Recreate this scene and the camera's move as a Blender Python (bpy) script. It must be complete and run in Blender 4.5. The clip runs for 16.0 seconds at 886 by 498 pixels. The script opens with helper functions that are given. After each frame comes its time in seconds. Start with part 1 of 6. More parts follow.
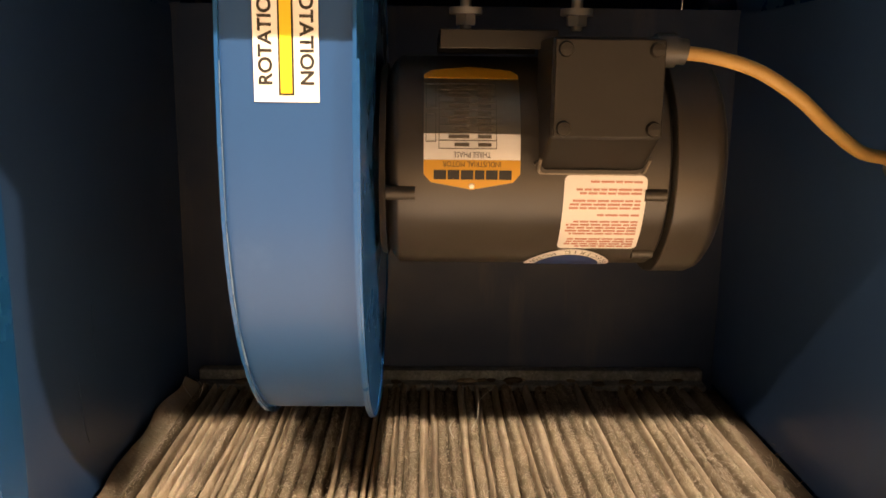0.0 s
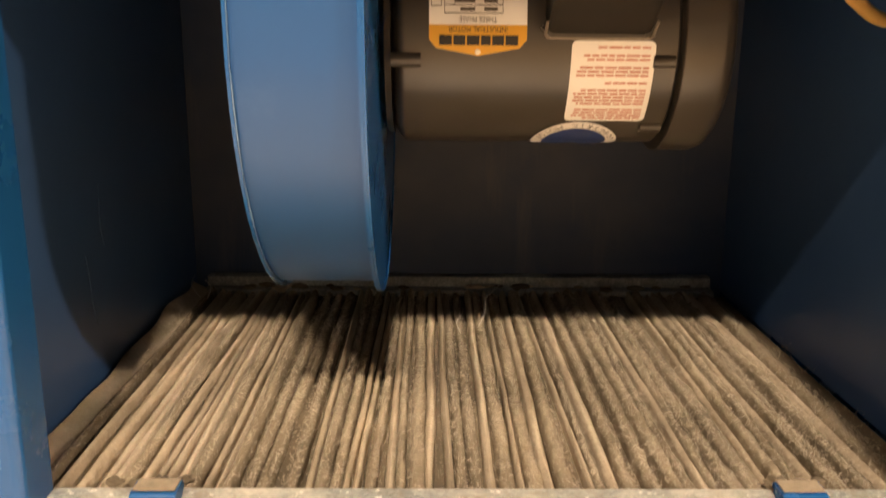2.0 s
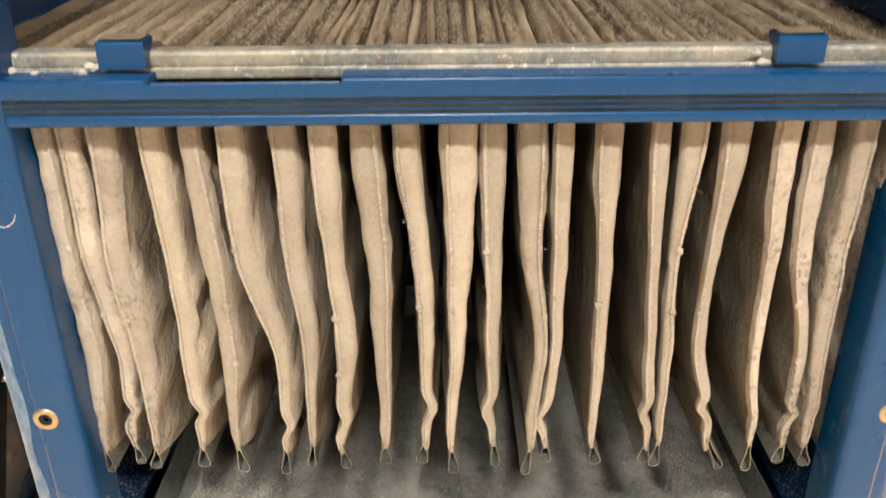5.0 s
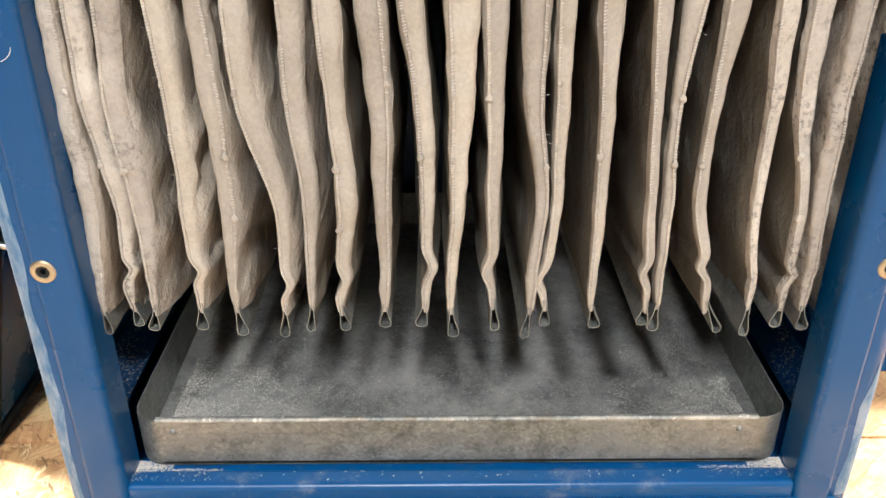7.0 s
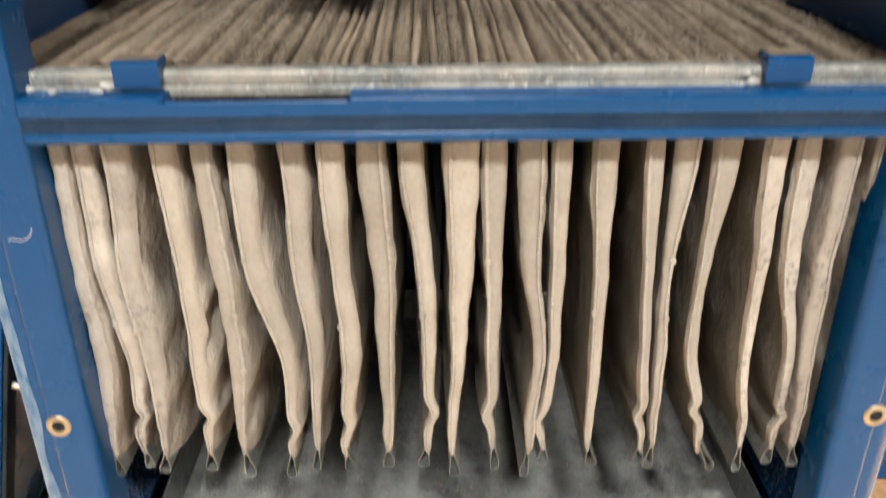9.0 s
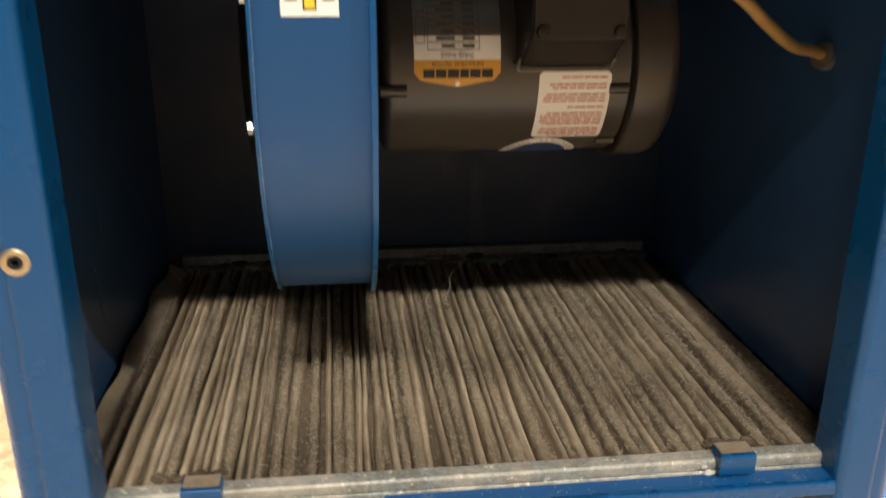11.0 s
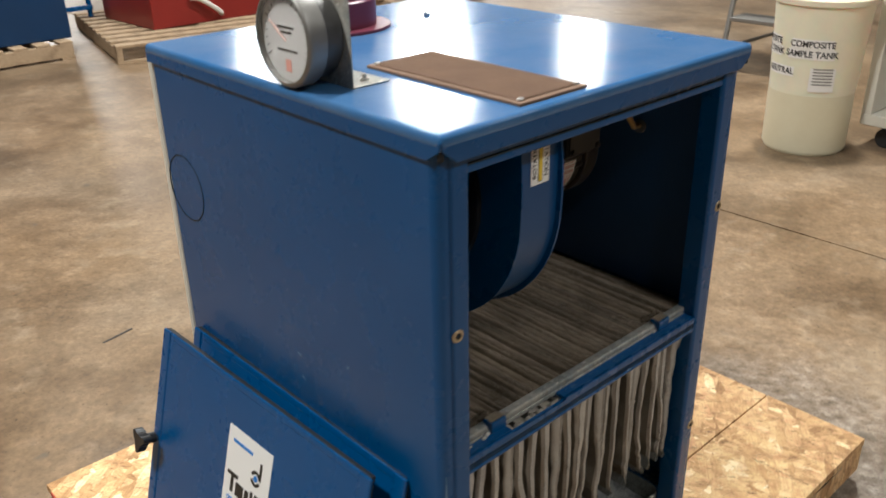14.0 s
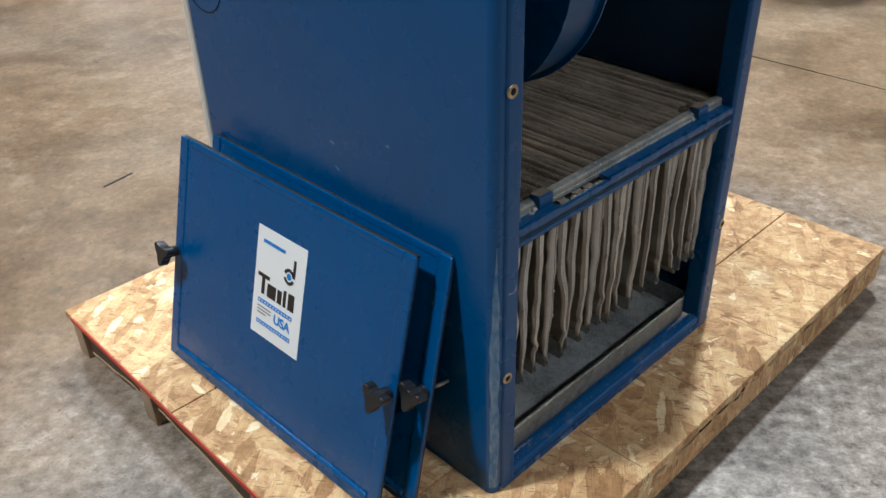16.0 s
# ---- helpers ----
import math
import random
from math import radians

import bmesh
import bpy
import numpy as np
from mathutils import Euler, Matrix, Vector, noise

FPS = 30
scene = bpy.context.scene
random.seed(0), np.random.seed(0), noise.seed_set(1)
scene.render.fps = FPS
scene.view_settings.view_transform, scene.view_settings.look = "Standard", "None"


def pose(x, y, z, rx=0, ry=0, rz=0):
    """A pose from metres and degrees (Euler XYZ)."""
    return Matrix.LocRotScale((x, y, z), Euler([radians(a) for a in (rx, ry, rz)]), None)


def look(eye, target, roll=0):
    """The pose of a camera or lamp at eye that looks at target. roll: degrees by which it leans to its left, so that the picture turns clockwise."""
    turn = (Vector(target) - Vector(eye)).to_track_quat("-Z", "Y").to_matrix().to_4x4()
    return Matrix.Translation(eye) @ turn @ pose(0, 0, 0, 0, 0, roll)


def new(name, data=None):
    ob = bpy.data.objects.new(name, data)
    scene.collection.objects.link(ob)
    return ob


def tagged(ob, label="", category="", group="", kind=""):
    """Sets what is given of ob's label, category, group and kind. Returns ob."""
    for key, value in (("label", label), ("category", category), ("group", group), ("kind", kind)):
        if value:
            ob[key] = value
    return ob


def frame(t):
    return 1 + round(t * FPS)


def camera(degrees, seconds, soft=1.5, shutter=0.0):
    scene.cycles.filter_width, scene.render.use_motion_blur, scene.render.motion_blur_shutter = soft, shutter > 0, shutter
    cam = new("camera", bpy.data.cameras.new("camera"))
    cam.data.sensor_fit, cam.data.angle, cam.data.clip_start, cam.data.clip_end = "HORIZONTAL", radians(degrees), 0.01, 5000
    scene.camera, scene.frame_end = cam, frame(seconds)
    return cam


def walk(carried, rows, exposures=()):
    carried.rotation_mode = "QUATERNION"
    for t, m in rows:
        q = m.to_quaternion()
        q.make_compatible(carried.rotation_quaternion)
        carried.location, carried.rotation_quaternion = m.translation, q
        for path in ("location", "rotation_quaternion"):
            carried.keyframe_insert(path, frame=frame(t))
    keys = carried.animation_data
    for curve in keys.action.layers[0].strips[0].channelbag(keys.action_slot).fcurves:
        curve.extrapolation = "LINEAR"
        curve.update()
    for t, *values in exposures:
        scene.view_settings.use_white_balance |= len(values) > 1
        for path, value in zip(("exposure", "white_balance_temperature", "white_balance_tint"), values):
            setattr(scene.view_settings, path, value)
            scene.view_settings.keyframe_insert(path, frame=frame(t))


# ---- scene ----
cam = camera(54.9, 16.0, shutter=0.5)
PATH = [
    (0, (-0.034, -0.425, 0.79), (0.012, 1.536, 0.396), 0.7),
    (0.5, (-0.031, -0.427, 0.779), (0.008, 1.531, 0.372), 0.5),
    (1, (-0.036, -0.431, 0.772), (0.006, 1.523, 0.348), 0.7),
    (1.5, (-0.03, -0.434, 0.757), (0.009, 1.517, 0.316), 0.6),
    (2, (-0.031, -0.437, 0.725), (-0.007, 1.505, 0.251), 0.5),
    (2.5, (-0.022, -0.431, 0.697), (-0.003, 1.492, 0.148), 0.0),
    (3, (-0.019, -0.433, 0.665), (0.012, 1.467, 0.043), -0.1),
    (3.5, (-0.022, -0.441, 0.64), (0.015, 1.434, -0.055), 0.1),
    (4, (-0.021, -0.45, 0.621), (0.009, 1.401, -0.137), -0.0),
    (4.5, (-0.02, -0.461, 0.6), (-0.007, 1.363, -0.221), -0.3),
    (5, (-0.011, -0.466, 0.572), (-0.019, 1.329, -0.311), -0.6),
    (7.5, (-0.022, -0.505, 0.496), (0.0, 1.254, -0.455), -0.0),
    (8, (-0.024, -0.507, 0.497), (0.003, 1.245, -0.467), -0.2),
    (8.5, (-0.025, -0.503, 0.519), (0.001, 1.26, -0.426), -0.3),
    (9, (-0.021, -0.48, 0.588), (0.001, 1.313, -0.298), -0.3),
    (9.5, (-0.023, -0.478, 0.648), (-0.016, 1.377, -0.1), -0.9),
    (10, (-0.022, -0.474, 0.671), (-0.003, 1.422, 0.037), -0.6),
    (10.2, (-0.025, -0.462, 0.688), (0.017, 1.441, 0.074), -0.1),
    (12.3, (-0.383, -0.6, 1.04), (0.318, 1.057, 0.167), -0.9),
    (12.5, (-0.448, -0.621, 1.059), (0.335, 0.989, 0.168), -0.8),
    (13, (-0.598, -0.731, 1.118), (0.371, 0.796, 0.263), -0.5),
    (13.5, (-0.754, -0.736, 1.175), (0.337, 0.721, 0.347), -1.2),
    (14, (-0.873, -0.633, 1.161), (0.342, 0.709, 0.311), -1.2),
    (14.5, (-0.934, -0.582, 1.082), (0.312, 0.686, 0.166), -0.7),
    (15, (-0.954, -0.586, 1.033), (0.261, 0.652, 0.037), -0.7),
    (15.5, (-0.96, -0.595, 1.014), (0.224, 0.624, -0.041), -1.4),
    (16, (-0.96, -0.595, 1.009), (0.201, 0.626, -0.069), -1.8),
]
walk(cam, [(t, look(eye, target, roll)) for t, eye, target, roll in PATH],
     exposures=[(0, 2.88, 7350, 21), (2.5, 2.6, 7000, 17), (5, 2.0, 5950, 12), (7.5, 1.96, 5080, 12), (8.5, 1.94, 5080, 12), (9.2, 2.0, 5450, 11),
                (10, 1.95, 6000, 11), (12.3, 1.18, 5450, 9), (13, 0.5, 5500, 9), (13.6, 0.05, 5450, 9), (14, -0.05, 5160, 9), (14.5, -0.13, 5080, 8), (16, -0.03, 4680, 8)])


# ---- world and lamps ----
world = bpy.data.worlds.new("world")
scene.world = world
world.use_nodes = True
world.node_tree.nodes["Background"].inputs[0].default_value = (0.9, 0.85, 0.75, 1)
world.node_tree.nodes["Background"].inputs[1].default_value = 0.02


def ceiling_lamp_or_fill(x, y, watts, sx, sy, turn=0, up=False, tint=(1.0, 0.86, 0.66)):
    data = bpy.data.lights.new("ceiling_lamp_or_fill", "AREA")
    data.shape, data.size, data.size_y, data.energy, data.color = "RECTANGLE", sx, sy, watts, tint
    ob = new("ceiling_lamp_or_fill", data)
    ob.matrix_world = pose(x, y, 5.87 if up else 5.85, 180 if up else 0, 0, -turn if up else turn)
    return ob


ceiling_lamp_or_fill(-0.05, -4.95, 210, 0.75, 0.3)
ceiling_lamp_or_fill(-2.2, -5.1, 34, 0.6, 0.3)
ceiling_lamp_or_fill(7.6, -5.4, 185, 0.6, 0.4)
ceiling_lamp_or_fill(-2.85, 1.45, 455, 0.5, 0.5)
ceiling_lamp_or_fill(3.2, 1.4, 510, 0.5, 0.5)
ceiling_lamp_or_fill(1.0, 5.0, 230, 0.6, 0.6)
# long lamps over the hall's far end, placed to fit the lid's visible reflections
ceiling_lamp_or_fill(15.5, 17.7, 2200, 1.7, 12.5, -41.6)
ceiling_lamp_or_fill(18.4, 14.6, 600, 1.0, 4.5, -51.7)
ceiling_lamp_or_fill(10.5, 19.0, 400, 0.8, 8.0, -29.0)
ceiling_lamp_or_fill(5.6, 21.0, 1300, 1.5, 8.0, -15.5)
# unseen up-facing fill added to lighten the roof deck mirrored in the lid
ceiling_lamp_or_fill(15.5, 17.7, 130, 5.0, 12.5, -41.6, True)
ceiling_lamp_or_fill(6.5, 20.0, 130, 5.0, 9.0, -15.5, True)


# ---- materials ----
def mat(name, colour, rough=0.5, metal=0.0, spec=0.5):
    m = bpy.data.materials.new(name)
    m.use_nodes = True
    b = m.node_tree.nodes["Principled BSDF"]
    b.inputs["Base Color"].default_value = (*colour, 1)
    b.inputs["Roughness"].default_value = rough
    b.inputs["Metallic"].default_value = metal
    b.inputs["Specular IOR Level"].default_value = spec
    return m


def node(m, kind, **sets):
    n = m.node_tree.nodes.new(kind)
    for k, v in sets.items():
        n.inputs[k.replace("_", " ")].default_value = v
    return n


def link(m, a, b):
    m.node_tree.links.new(a, b)


def coords(m, scale=(1, 1, 1), rot=(0, 0, 0)):
    """Object coordinates, turned and then scaled."""
    out = m.node_tree.nodes.new("ShaderNodeTexCoord").outputs["Object"]
    for key, value in (("Rotation", rot), ("Scale", scale)):
        mp = m.node_tree.nodes.new("ShaderNodeMapping")
        mp.inputs[key].default_value = value
        link(m, out, mp.inputs["Vector"])
        out = mp.outputs["Vector"]
    return out


def noise_out(m, vec, scale, detail=4.0, rough=0.6):
    n = node(m, "ShaderNodeTexNoise", Scale=scale, Detail=detail, Roughness=rough)
    link(m, vec, n.inputs["Vector"])
    return n.outputs["Fac"]


def ramp(m, fac, stops):
    r = m.node_tree.nodes.new("ShaderNodeValToRGB")
    e = r.color_ramp.elements
    e[0].position, e[0].color = stops[0][0], (*stops[0][1], 1)
    e[1].position, e[1].color = stops[-1][0], (*stops[-1][1], 1)
    for p, c in stops[1:-1]:
        k = e.new(p)
        k.color = (*c, 1)
    link(m, fac, r.inputs["Fac"])
    return r.outputs["Color"]


def mix(m, fac, a, b, mode="MIX"):
    n = m.node_tree.nodes.new("ShaderNodeMix")
    n.data_type, n.blend_type = "RGBA", mode
    if isinstance(fac, float):
        n.inputs[0].default_value = fac
    else:
        link(m, fac, n.inputs[0])
    for s, v in ((6, a), (7, b)):
        if isinstance(v, tuple):
            n.inputs[s].default_value = (*v, 1)
        else:
            link(m, v, n.inputs[s])
    return n.outputs[2]


def bump(m, height, strength, dist):
    n = node(m, "ShaderNodeBump", Strength=strength, Distance=dist)
    link(m, height, n.inputs["Height"])
    link(m, n.outputs["Normal"], m.node_tree.nodes["Principled BSDF"].inputs["Normal"])


def base(m, out):
    link(m, out, m.node_tree.nodes["Principled BSDF"].inputs["Base Color"])


def roughness(m, fac, lo, hi):
    n = m.node_tree.nodes.new("ShaderNodeMapRange")
    n.inputs["To Min"].default_value, n.inputs["To Max"].default_value = lo, hi
    link(m, fac, n.inputs["Value"])
    link(m, n.outputs["Result"], m.node_tree.nodes["Principled BSDF"].inputs["Roughness"])


def paint_material(name, colour, worn, rough=(0.22, 0.42)):
    """Sprayed enamel on sheet steel: slight orange peel, dull smears, chips."""
    m = mat(name, colour, 0.3, 0.0, 0.42)
    v = coords(m)
    big = noise_out(m, v, 5.0, 5.0)
    dust = ramp(m, noise_out(m, v, 14.0, 8.0, 0.7), [(0.62, (0, 0, 0)), (0.8, (1, 1, 1))])
    shade = mix(m, big, tuple(c * 0.86 for c in colour), tuple(c * 1.1 for c in colour))
    chips = ramp(m, noise_out(m, v, 85.0, 3.0), [(0.83, (0, 0, 0)), (0.85, (1, 1, 1))])
    c = mix(m, dust, shade, tuple(0.9 * a + 0.1 * b for a, b in zip(colour, worn)))
    base(m, mix(m, chips, c, worn))
    roughness(m, noise_out(m, v, 9.0, 6.0), *rough)
    bump(m, noise_out(m, v, 420.0, 2.0), 0.004, 0.001)
    return m


BLUE = paint_material("blue_enamel", (0.005, 0.0695, 0.22), (0.13, 0.21, 0.32), (0.23, 0.32))
# lid blue, lightened to paint in part of its reflected sheen
BLUE_GLOSS = paint_material("blue_enamel_glossy", (0.014, 0.11, 0.31), (0.13, 0.21, 0.32), (0.12, 0.2))
RUBBED = mat("rubbed_paint", (0.24, 0.33, 0.43), 0.5)
base(RUBBED, mix(RUBBED, ramp(RUBBED, noise_out(RUBBED, coords(RUBBED, (1, 1, 0.4)), 130.0, 6.0, 0.7), [(0.4, (0, 0, 0)), (0.6, (1, 1, 1))]), (0.05, 0.15, 0.31), (0.21, 0.3, 0.42)))
WORN = mat("worn_edge_paint", (0.16, 0.25, 0.36), 0.45)
FAINT = mat("faint_scratch", (0.06, 0.11, 0.2), 0.5)
# darker blue with the bulkhead's shade painted in; dust streaks come on top
BLUE_IN = paint_material("blue_enamel_dusty_shaded", (0.018, 0.045, 0.11), (0.14, 0.14, 0.14), (0.3, 0.55))


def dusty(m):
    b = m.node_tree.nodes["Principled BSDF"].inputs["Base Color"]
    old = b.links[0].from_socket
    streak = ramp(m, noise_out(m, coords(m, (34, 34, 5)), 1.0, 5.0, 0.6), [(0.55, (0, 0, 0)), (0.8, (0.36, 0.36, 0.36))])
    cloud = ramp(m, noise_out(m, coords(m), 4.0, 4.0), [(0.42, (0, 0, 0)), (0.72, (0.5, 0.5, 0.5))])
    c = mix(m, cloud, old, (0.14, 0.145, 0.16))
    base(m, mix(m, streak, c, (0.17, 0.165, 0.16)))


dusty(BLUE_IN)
BLUE_SILL = paint_material("blue_enamel_sill", (0.008, 0.082, 0.255), (0.13, 0.21, 0.32), (0.25, 0.42))


def floury(m):
    """A broken film of pale dust."""
    old = m.node_tree.nodes["Principled BSDF"].inputs["Base Color"].links[0].from_socket
    v = coords(m)
    film = ramp(m, noise_out(m, v, 22.0, 8.0, 0.75), [(0.56, (0, 0, 0)), (0.8, (0.6, 0.6, 0.6))])
    grain = ramp(m, noise_out(m, v, 420.0, 2.0), [(0.69, (0, 0, 0)), (0.76, (0.25, 0.25, 0.25))])
    c = mix(m, film, old, (0.34, 0.37, 0.4))
    base(m, mix(m, grain, c, (0.42, 0.44, 0.45)))


floury(BLUE_SILL)
BLUE_LEDGE = paint_material("blue_enamel_ledge", (0.008, 0.082, 0.255), (0.2, 0.26, 0.34), (0.4, 0.6))
floury(BLUE_LEDGE)
floury(BLUE_LEDGE)


def filmed(m):
    """A thin even pale film, thicker in soft patches: settled dust and painted-in sheen."""
    old = m.node_tree.nodes["Principled BSDF"].inputs["Base Color"].links[0].from_socket
    v = coords(m)
    film = ramp(m, noise_out(m, v, 7.0, 7.0, 0.6), [(0.3, (0.05, 0.05, 0.05)), (0.75, (0.22, 0.22, 0.22))])
    grain = ramp(m, noise_out(m, v, 300.0, 2.0), [(0.66, (0, 0, 0)), (0.74, (0.2, 0.2, 0.2))])
    c = mix(m, film, old, (0.36, 0.42, 0.46))
    base(m, mix(m, grain, c, (0.45, 0.46, 0.46)))


filmed(BLUE_GLOSS)
# darker than BLUE, painting in the shade on the blower band's underside
BLUE_DULL = paint_material("blue_enamel_dulled", (0.009, 0.062, 0.19), (0.13, 0.21, 0.32), (0.34, 0.46))
# browner blue that paints in veiling glare over the inner side walls
BLUE_WALL = paint_material("blue_enamel_veil_haze", (0.031, 0.08, 0.195), (0.12, 0.12, 0.12), (0.3, 0.5))
BLUE_DARK = paint_material("blue_machine_paint", (0.005, 0.03, 0.09), (0.05, 0.09, 0.15), (0.35, 0.5))
PURPLE = paint_material("maroon_paint", (0.16, 0.035, 0.06), (0.3, 0.15, 0.15))


def felt_material(name, light, dark, scale=60.0):
    m = mat(name, light, 0.95, 0.0, 0.1)
    v = coords(m)
    stain = ramp(m, noise_out(m, v, 11.0, 6.0, 0.65), [(0.36, (0, 0, 0)), (0.68, (1, 1, 1))])
    info = m.node_tree.nodes.new("ShaderNodeObjectInfo")
    fine = noise_out(m, v, scale * 6, 4.0)
    c = mix(m, stain, dark, light)
    tint = ramp(m, info.outputs["Random"], [(0.0, (0.82, 0.8, 0.78)), (1.0, (1.08, 1.05, 1.0))])
    c = mix(m, 1.0, c, tint, "MULTIPLY")
    base(m, mix(m, 0.13, c, ramp(m, fine, [(0.3, (0.1, 0.08, 0.05)), (0.7, (0.8, 0.72, 0.6))]), "OVERLAY"))
    # fine nap over soft creases
    crease = noise_out(m, v, 34.0, 4.0, 0.6)
    nap = node(m, "ShaderNodeBump", Strength=0.5, Distance=0.0015)
    link(m, fine, nap.inputs["Height"])
    folds = node(m, "ShaderNodeBump", Strength=0.75, Distance=0.006)
    link(m, crease, folds.inputs["Height"])
    link(m, nap.outputs["Normal"], folds.inputs["Normal"])
    link(m, folds.outputs["Normal"], m.node_tree.nodes["Principled BSDF"].inputs["Normal"])
    return m


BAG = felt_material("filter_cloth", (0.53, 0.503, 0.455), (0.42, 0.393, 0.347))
# darker cloth for bag sides; the shade between bags is painted in
BAG_SHADED = felt_material("shaded_side_cloth", (0.22, 0.207, 0.178), (0.14, 0.131, 0.112))
BAG_FOLD_SHADE = felt_material("fold_shaded_cloth", (0.5, 0.473, 0.425), (0.4, 0.374, 0.33))


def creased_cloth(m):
    """Slanting creases run across the cloth, shade painted dark into their hollows."""
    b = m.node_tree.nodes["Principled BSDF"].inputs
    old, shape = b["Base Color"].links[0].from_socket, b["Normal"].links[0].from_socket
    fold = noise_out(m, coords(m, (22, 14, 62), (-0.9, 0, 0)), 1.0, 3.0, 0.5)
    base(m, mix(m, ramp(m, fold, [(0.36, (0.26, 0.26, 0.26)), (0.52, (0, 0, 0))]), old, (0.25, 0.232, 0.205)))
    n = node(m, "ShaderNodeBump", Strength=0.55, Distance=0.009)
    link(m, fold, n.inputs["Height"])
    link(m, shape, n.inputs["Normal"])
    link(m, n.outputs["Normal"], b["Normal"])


creased_cloth(BAG_FOLD_SHADE)
BAG_SPOTTED = felt_material("filter_cloth_spotted", (0.6, 0.575, 0.53), (0.42, 0.395, 0.36))


def spotted(m):
    old = m.node_tree.nodes["Principled BSDF"].inputs["Base Color"].links[0].from_socket
    v = coords(m)
    area = ramp(m, noise_out(m, v, 16.0, 3.0), [(0.42, (0, 0, 0)), (0.6, (1, 1, 1))])
    spot = ramp(m, noise_out(m, v, 190.0, 4.0, 0.7), [(0.52, (0, 0, 0)), (0.6, (0.8, 0.8, 0.8))])
    base(m, mix(m, mix(m, 1.0, area, spot, "MULTIPLY"), old, (0.2, 0.185, 0.165)))


spotted(BAG_SPOTTED)
FELT = felt_material("felt_pale", (0.55, 0.473, 0.37), (0.34, 0.286, 0.218))
FELT_DARK = felt_material("felt_brown", (0.32, 0.27, 0.202), (0.165, 0.137, 0.1))
DUST_AND_GAP = felt_material("dark_dust_and_gap_shade", (0.17, 0.138, 0.1), (0.075, 0.062, 0.046), 90)
FIBRE = mat("loose_fibre", (0.47, 0.4, 0.305), 0.8)
STITCH = mat("cotton_stitch", (0.57, 0.54, 0.485), 0.9)
THREAD = mat("white_thread", (0.66, 0.62, 0.54), 0.8)


def galvanised(name, dusty, bare=(0.75, 0.75, 0.75)):
    m = mat(name, (0.42, 0.43, 0.42), 0.5, 0.75)
    v = coords(m)
    vo = node(m, "ShaderNodeTexVoronoi", Scale=400.0)
    link(m, v, vo.inputs["Vector"])
    spangle = mix(m, vo.outputs["Color"], (0.19, 0.205, 0.195), (0.37, 0.385, 0.36))
    spangle = mix(m, 0.6, spangle, ramp(m, noise_out(m, v, 70.0, 8.0, 0.75), [(0.35, (0.25, 0.25, 0.25)), (0.65, (0.72, 0.72, 0.72))]), "OVERLAY")
    stain = ramp(m, noise_out(m, v, 18.0, 7.0, 0.7), [(0.42, (0, 0, 0)), (0.66, (0.6, 0.6, 0.6))])
    c = mix(m, stain, spangle, dusty)
    speck = ramp(m, noise_out(m, v, 260.0, 2.0), [(0.7, (0, 0, 0)), (0.75, (0.7, 0.7, 0.7))])
    base(m, mix(m, speck, c, (0.5, 0.5, 0.47)))
    link(m, ramp(m, stain, [(0, bare), (1, (0.2, 0.2, 0.2))]),
         m.node_tree.nodes["Principled BSDF"].inputs["Metallic"])
    roughness(m, noise_out(m, v, 30.0), 0.38, 0.65)
    bump(m, noise_out(m, v, 120.0), 0.12, 0.001)
    return m


ZINC = galvanised("galvanised_steel", (0.25, 0.255, 0.245))
ZINC_PALE = galvanised("galvanised_pale", (0.72, 0.66, 0.55), (0.25, 0.25, 0.25))


def scuffed(m):
    """Worn pale coating: brown grime in patches, bright flecks."""
    old = m.node_tree.nodes["Principled BSDF"].inputs["Base Color"].links[0].from_socket
    v = coords(m)
    grime = ramp(m, noise_out(m, v, 55.0, 6.0, 0.7), [(0.5, (0, 0, 0)), (0.66, (0.75, 0.75, 0.75))])
    fleck = ramp(m, noise_out(m, v, 120.0, 4.0, 0.7), [(0.6, (0, 0, 0)), (0.66, (0.9, 0.9, 0.9))])
    c = mix(m, grime, old, (0.3, 0.255, 0.19))
    base(m, mix(m, fleck, c, (0.8, 0.77, 0.7)))


scuffed(ZINC_PALE)
TRAY_FLOOR = galvanised("tray_floor_dusty", (0.36, 0.36, 0.34))


def scatter_dust(m):
    v = coords(m)
    b = m.node_tree.nodes["Principled BSDF"].inputs["Base Color"]
    old = b.links[0].from_socket
    film = ramp(m, noise_out(m, v, 20.0, 12.0, 0.86), [(0.38, (0.05, 0.05, 0.05)), (0.57, (0.9, 0.9, 0.9))])
    c = mix(m, film, mix(m, 0.5, old, (0.1, 0.105, 0.103)), (0.5, 0.505, 0.48))
    crumbs = ramp(m, noise_out(m, v, 330.0, 2.0), [(0.63, (0, 0, 0)), (0.68, (1, 1, 1))])
    base(m, mix(m, crumbs, c, (0.6, 0.59, 0.55)))


scatter_dust(TRAY_FLOOR)
# grimy zinc, darkened further to paint in the lid's shade at the rear
ZINC_DULL = galvanised("galvanised_grimy_shaded", (0.12, 0.105, 0.085), (0.3, 0.3, 0.3))
CAKED = mat("caked_brown_dust", (0.25, 0.2, 0.14), 0.95, 0.0, 0.1)
base(CAKED, mix(CAKED, noise_out(CAKED, coords(CAKED), 130.0, 6.0, 0.7), (0.15, 0.12, 0.085), (0.34, 0.28, 0.2)))
STEEL = mat("bright_steel", (0.6, 0.58, 0.54), 0.3, 1.0)
BRASS = mat("dull_brass", (0.55, 0.45, 0.29), 0.42, 0.85)
RUBBER = mat("black_rubber", (0.02, 0.02, 0.02), 0.6)
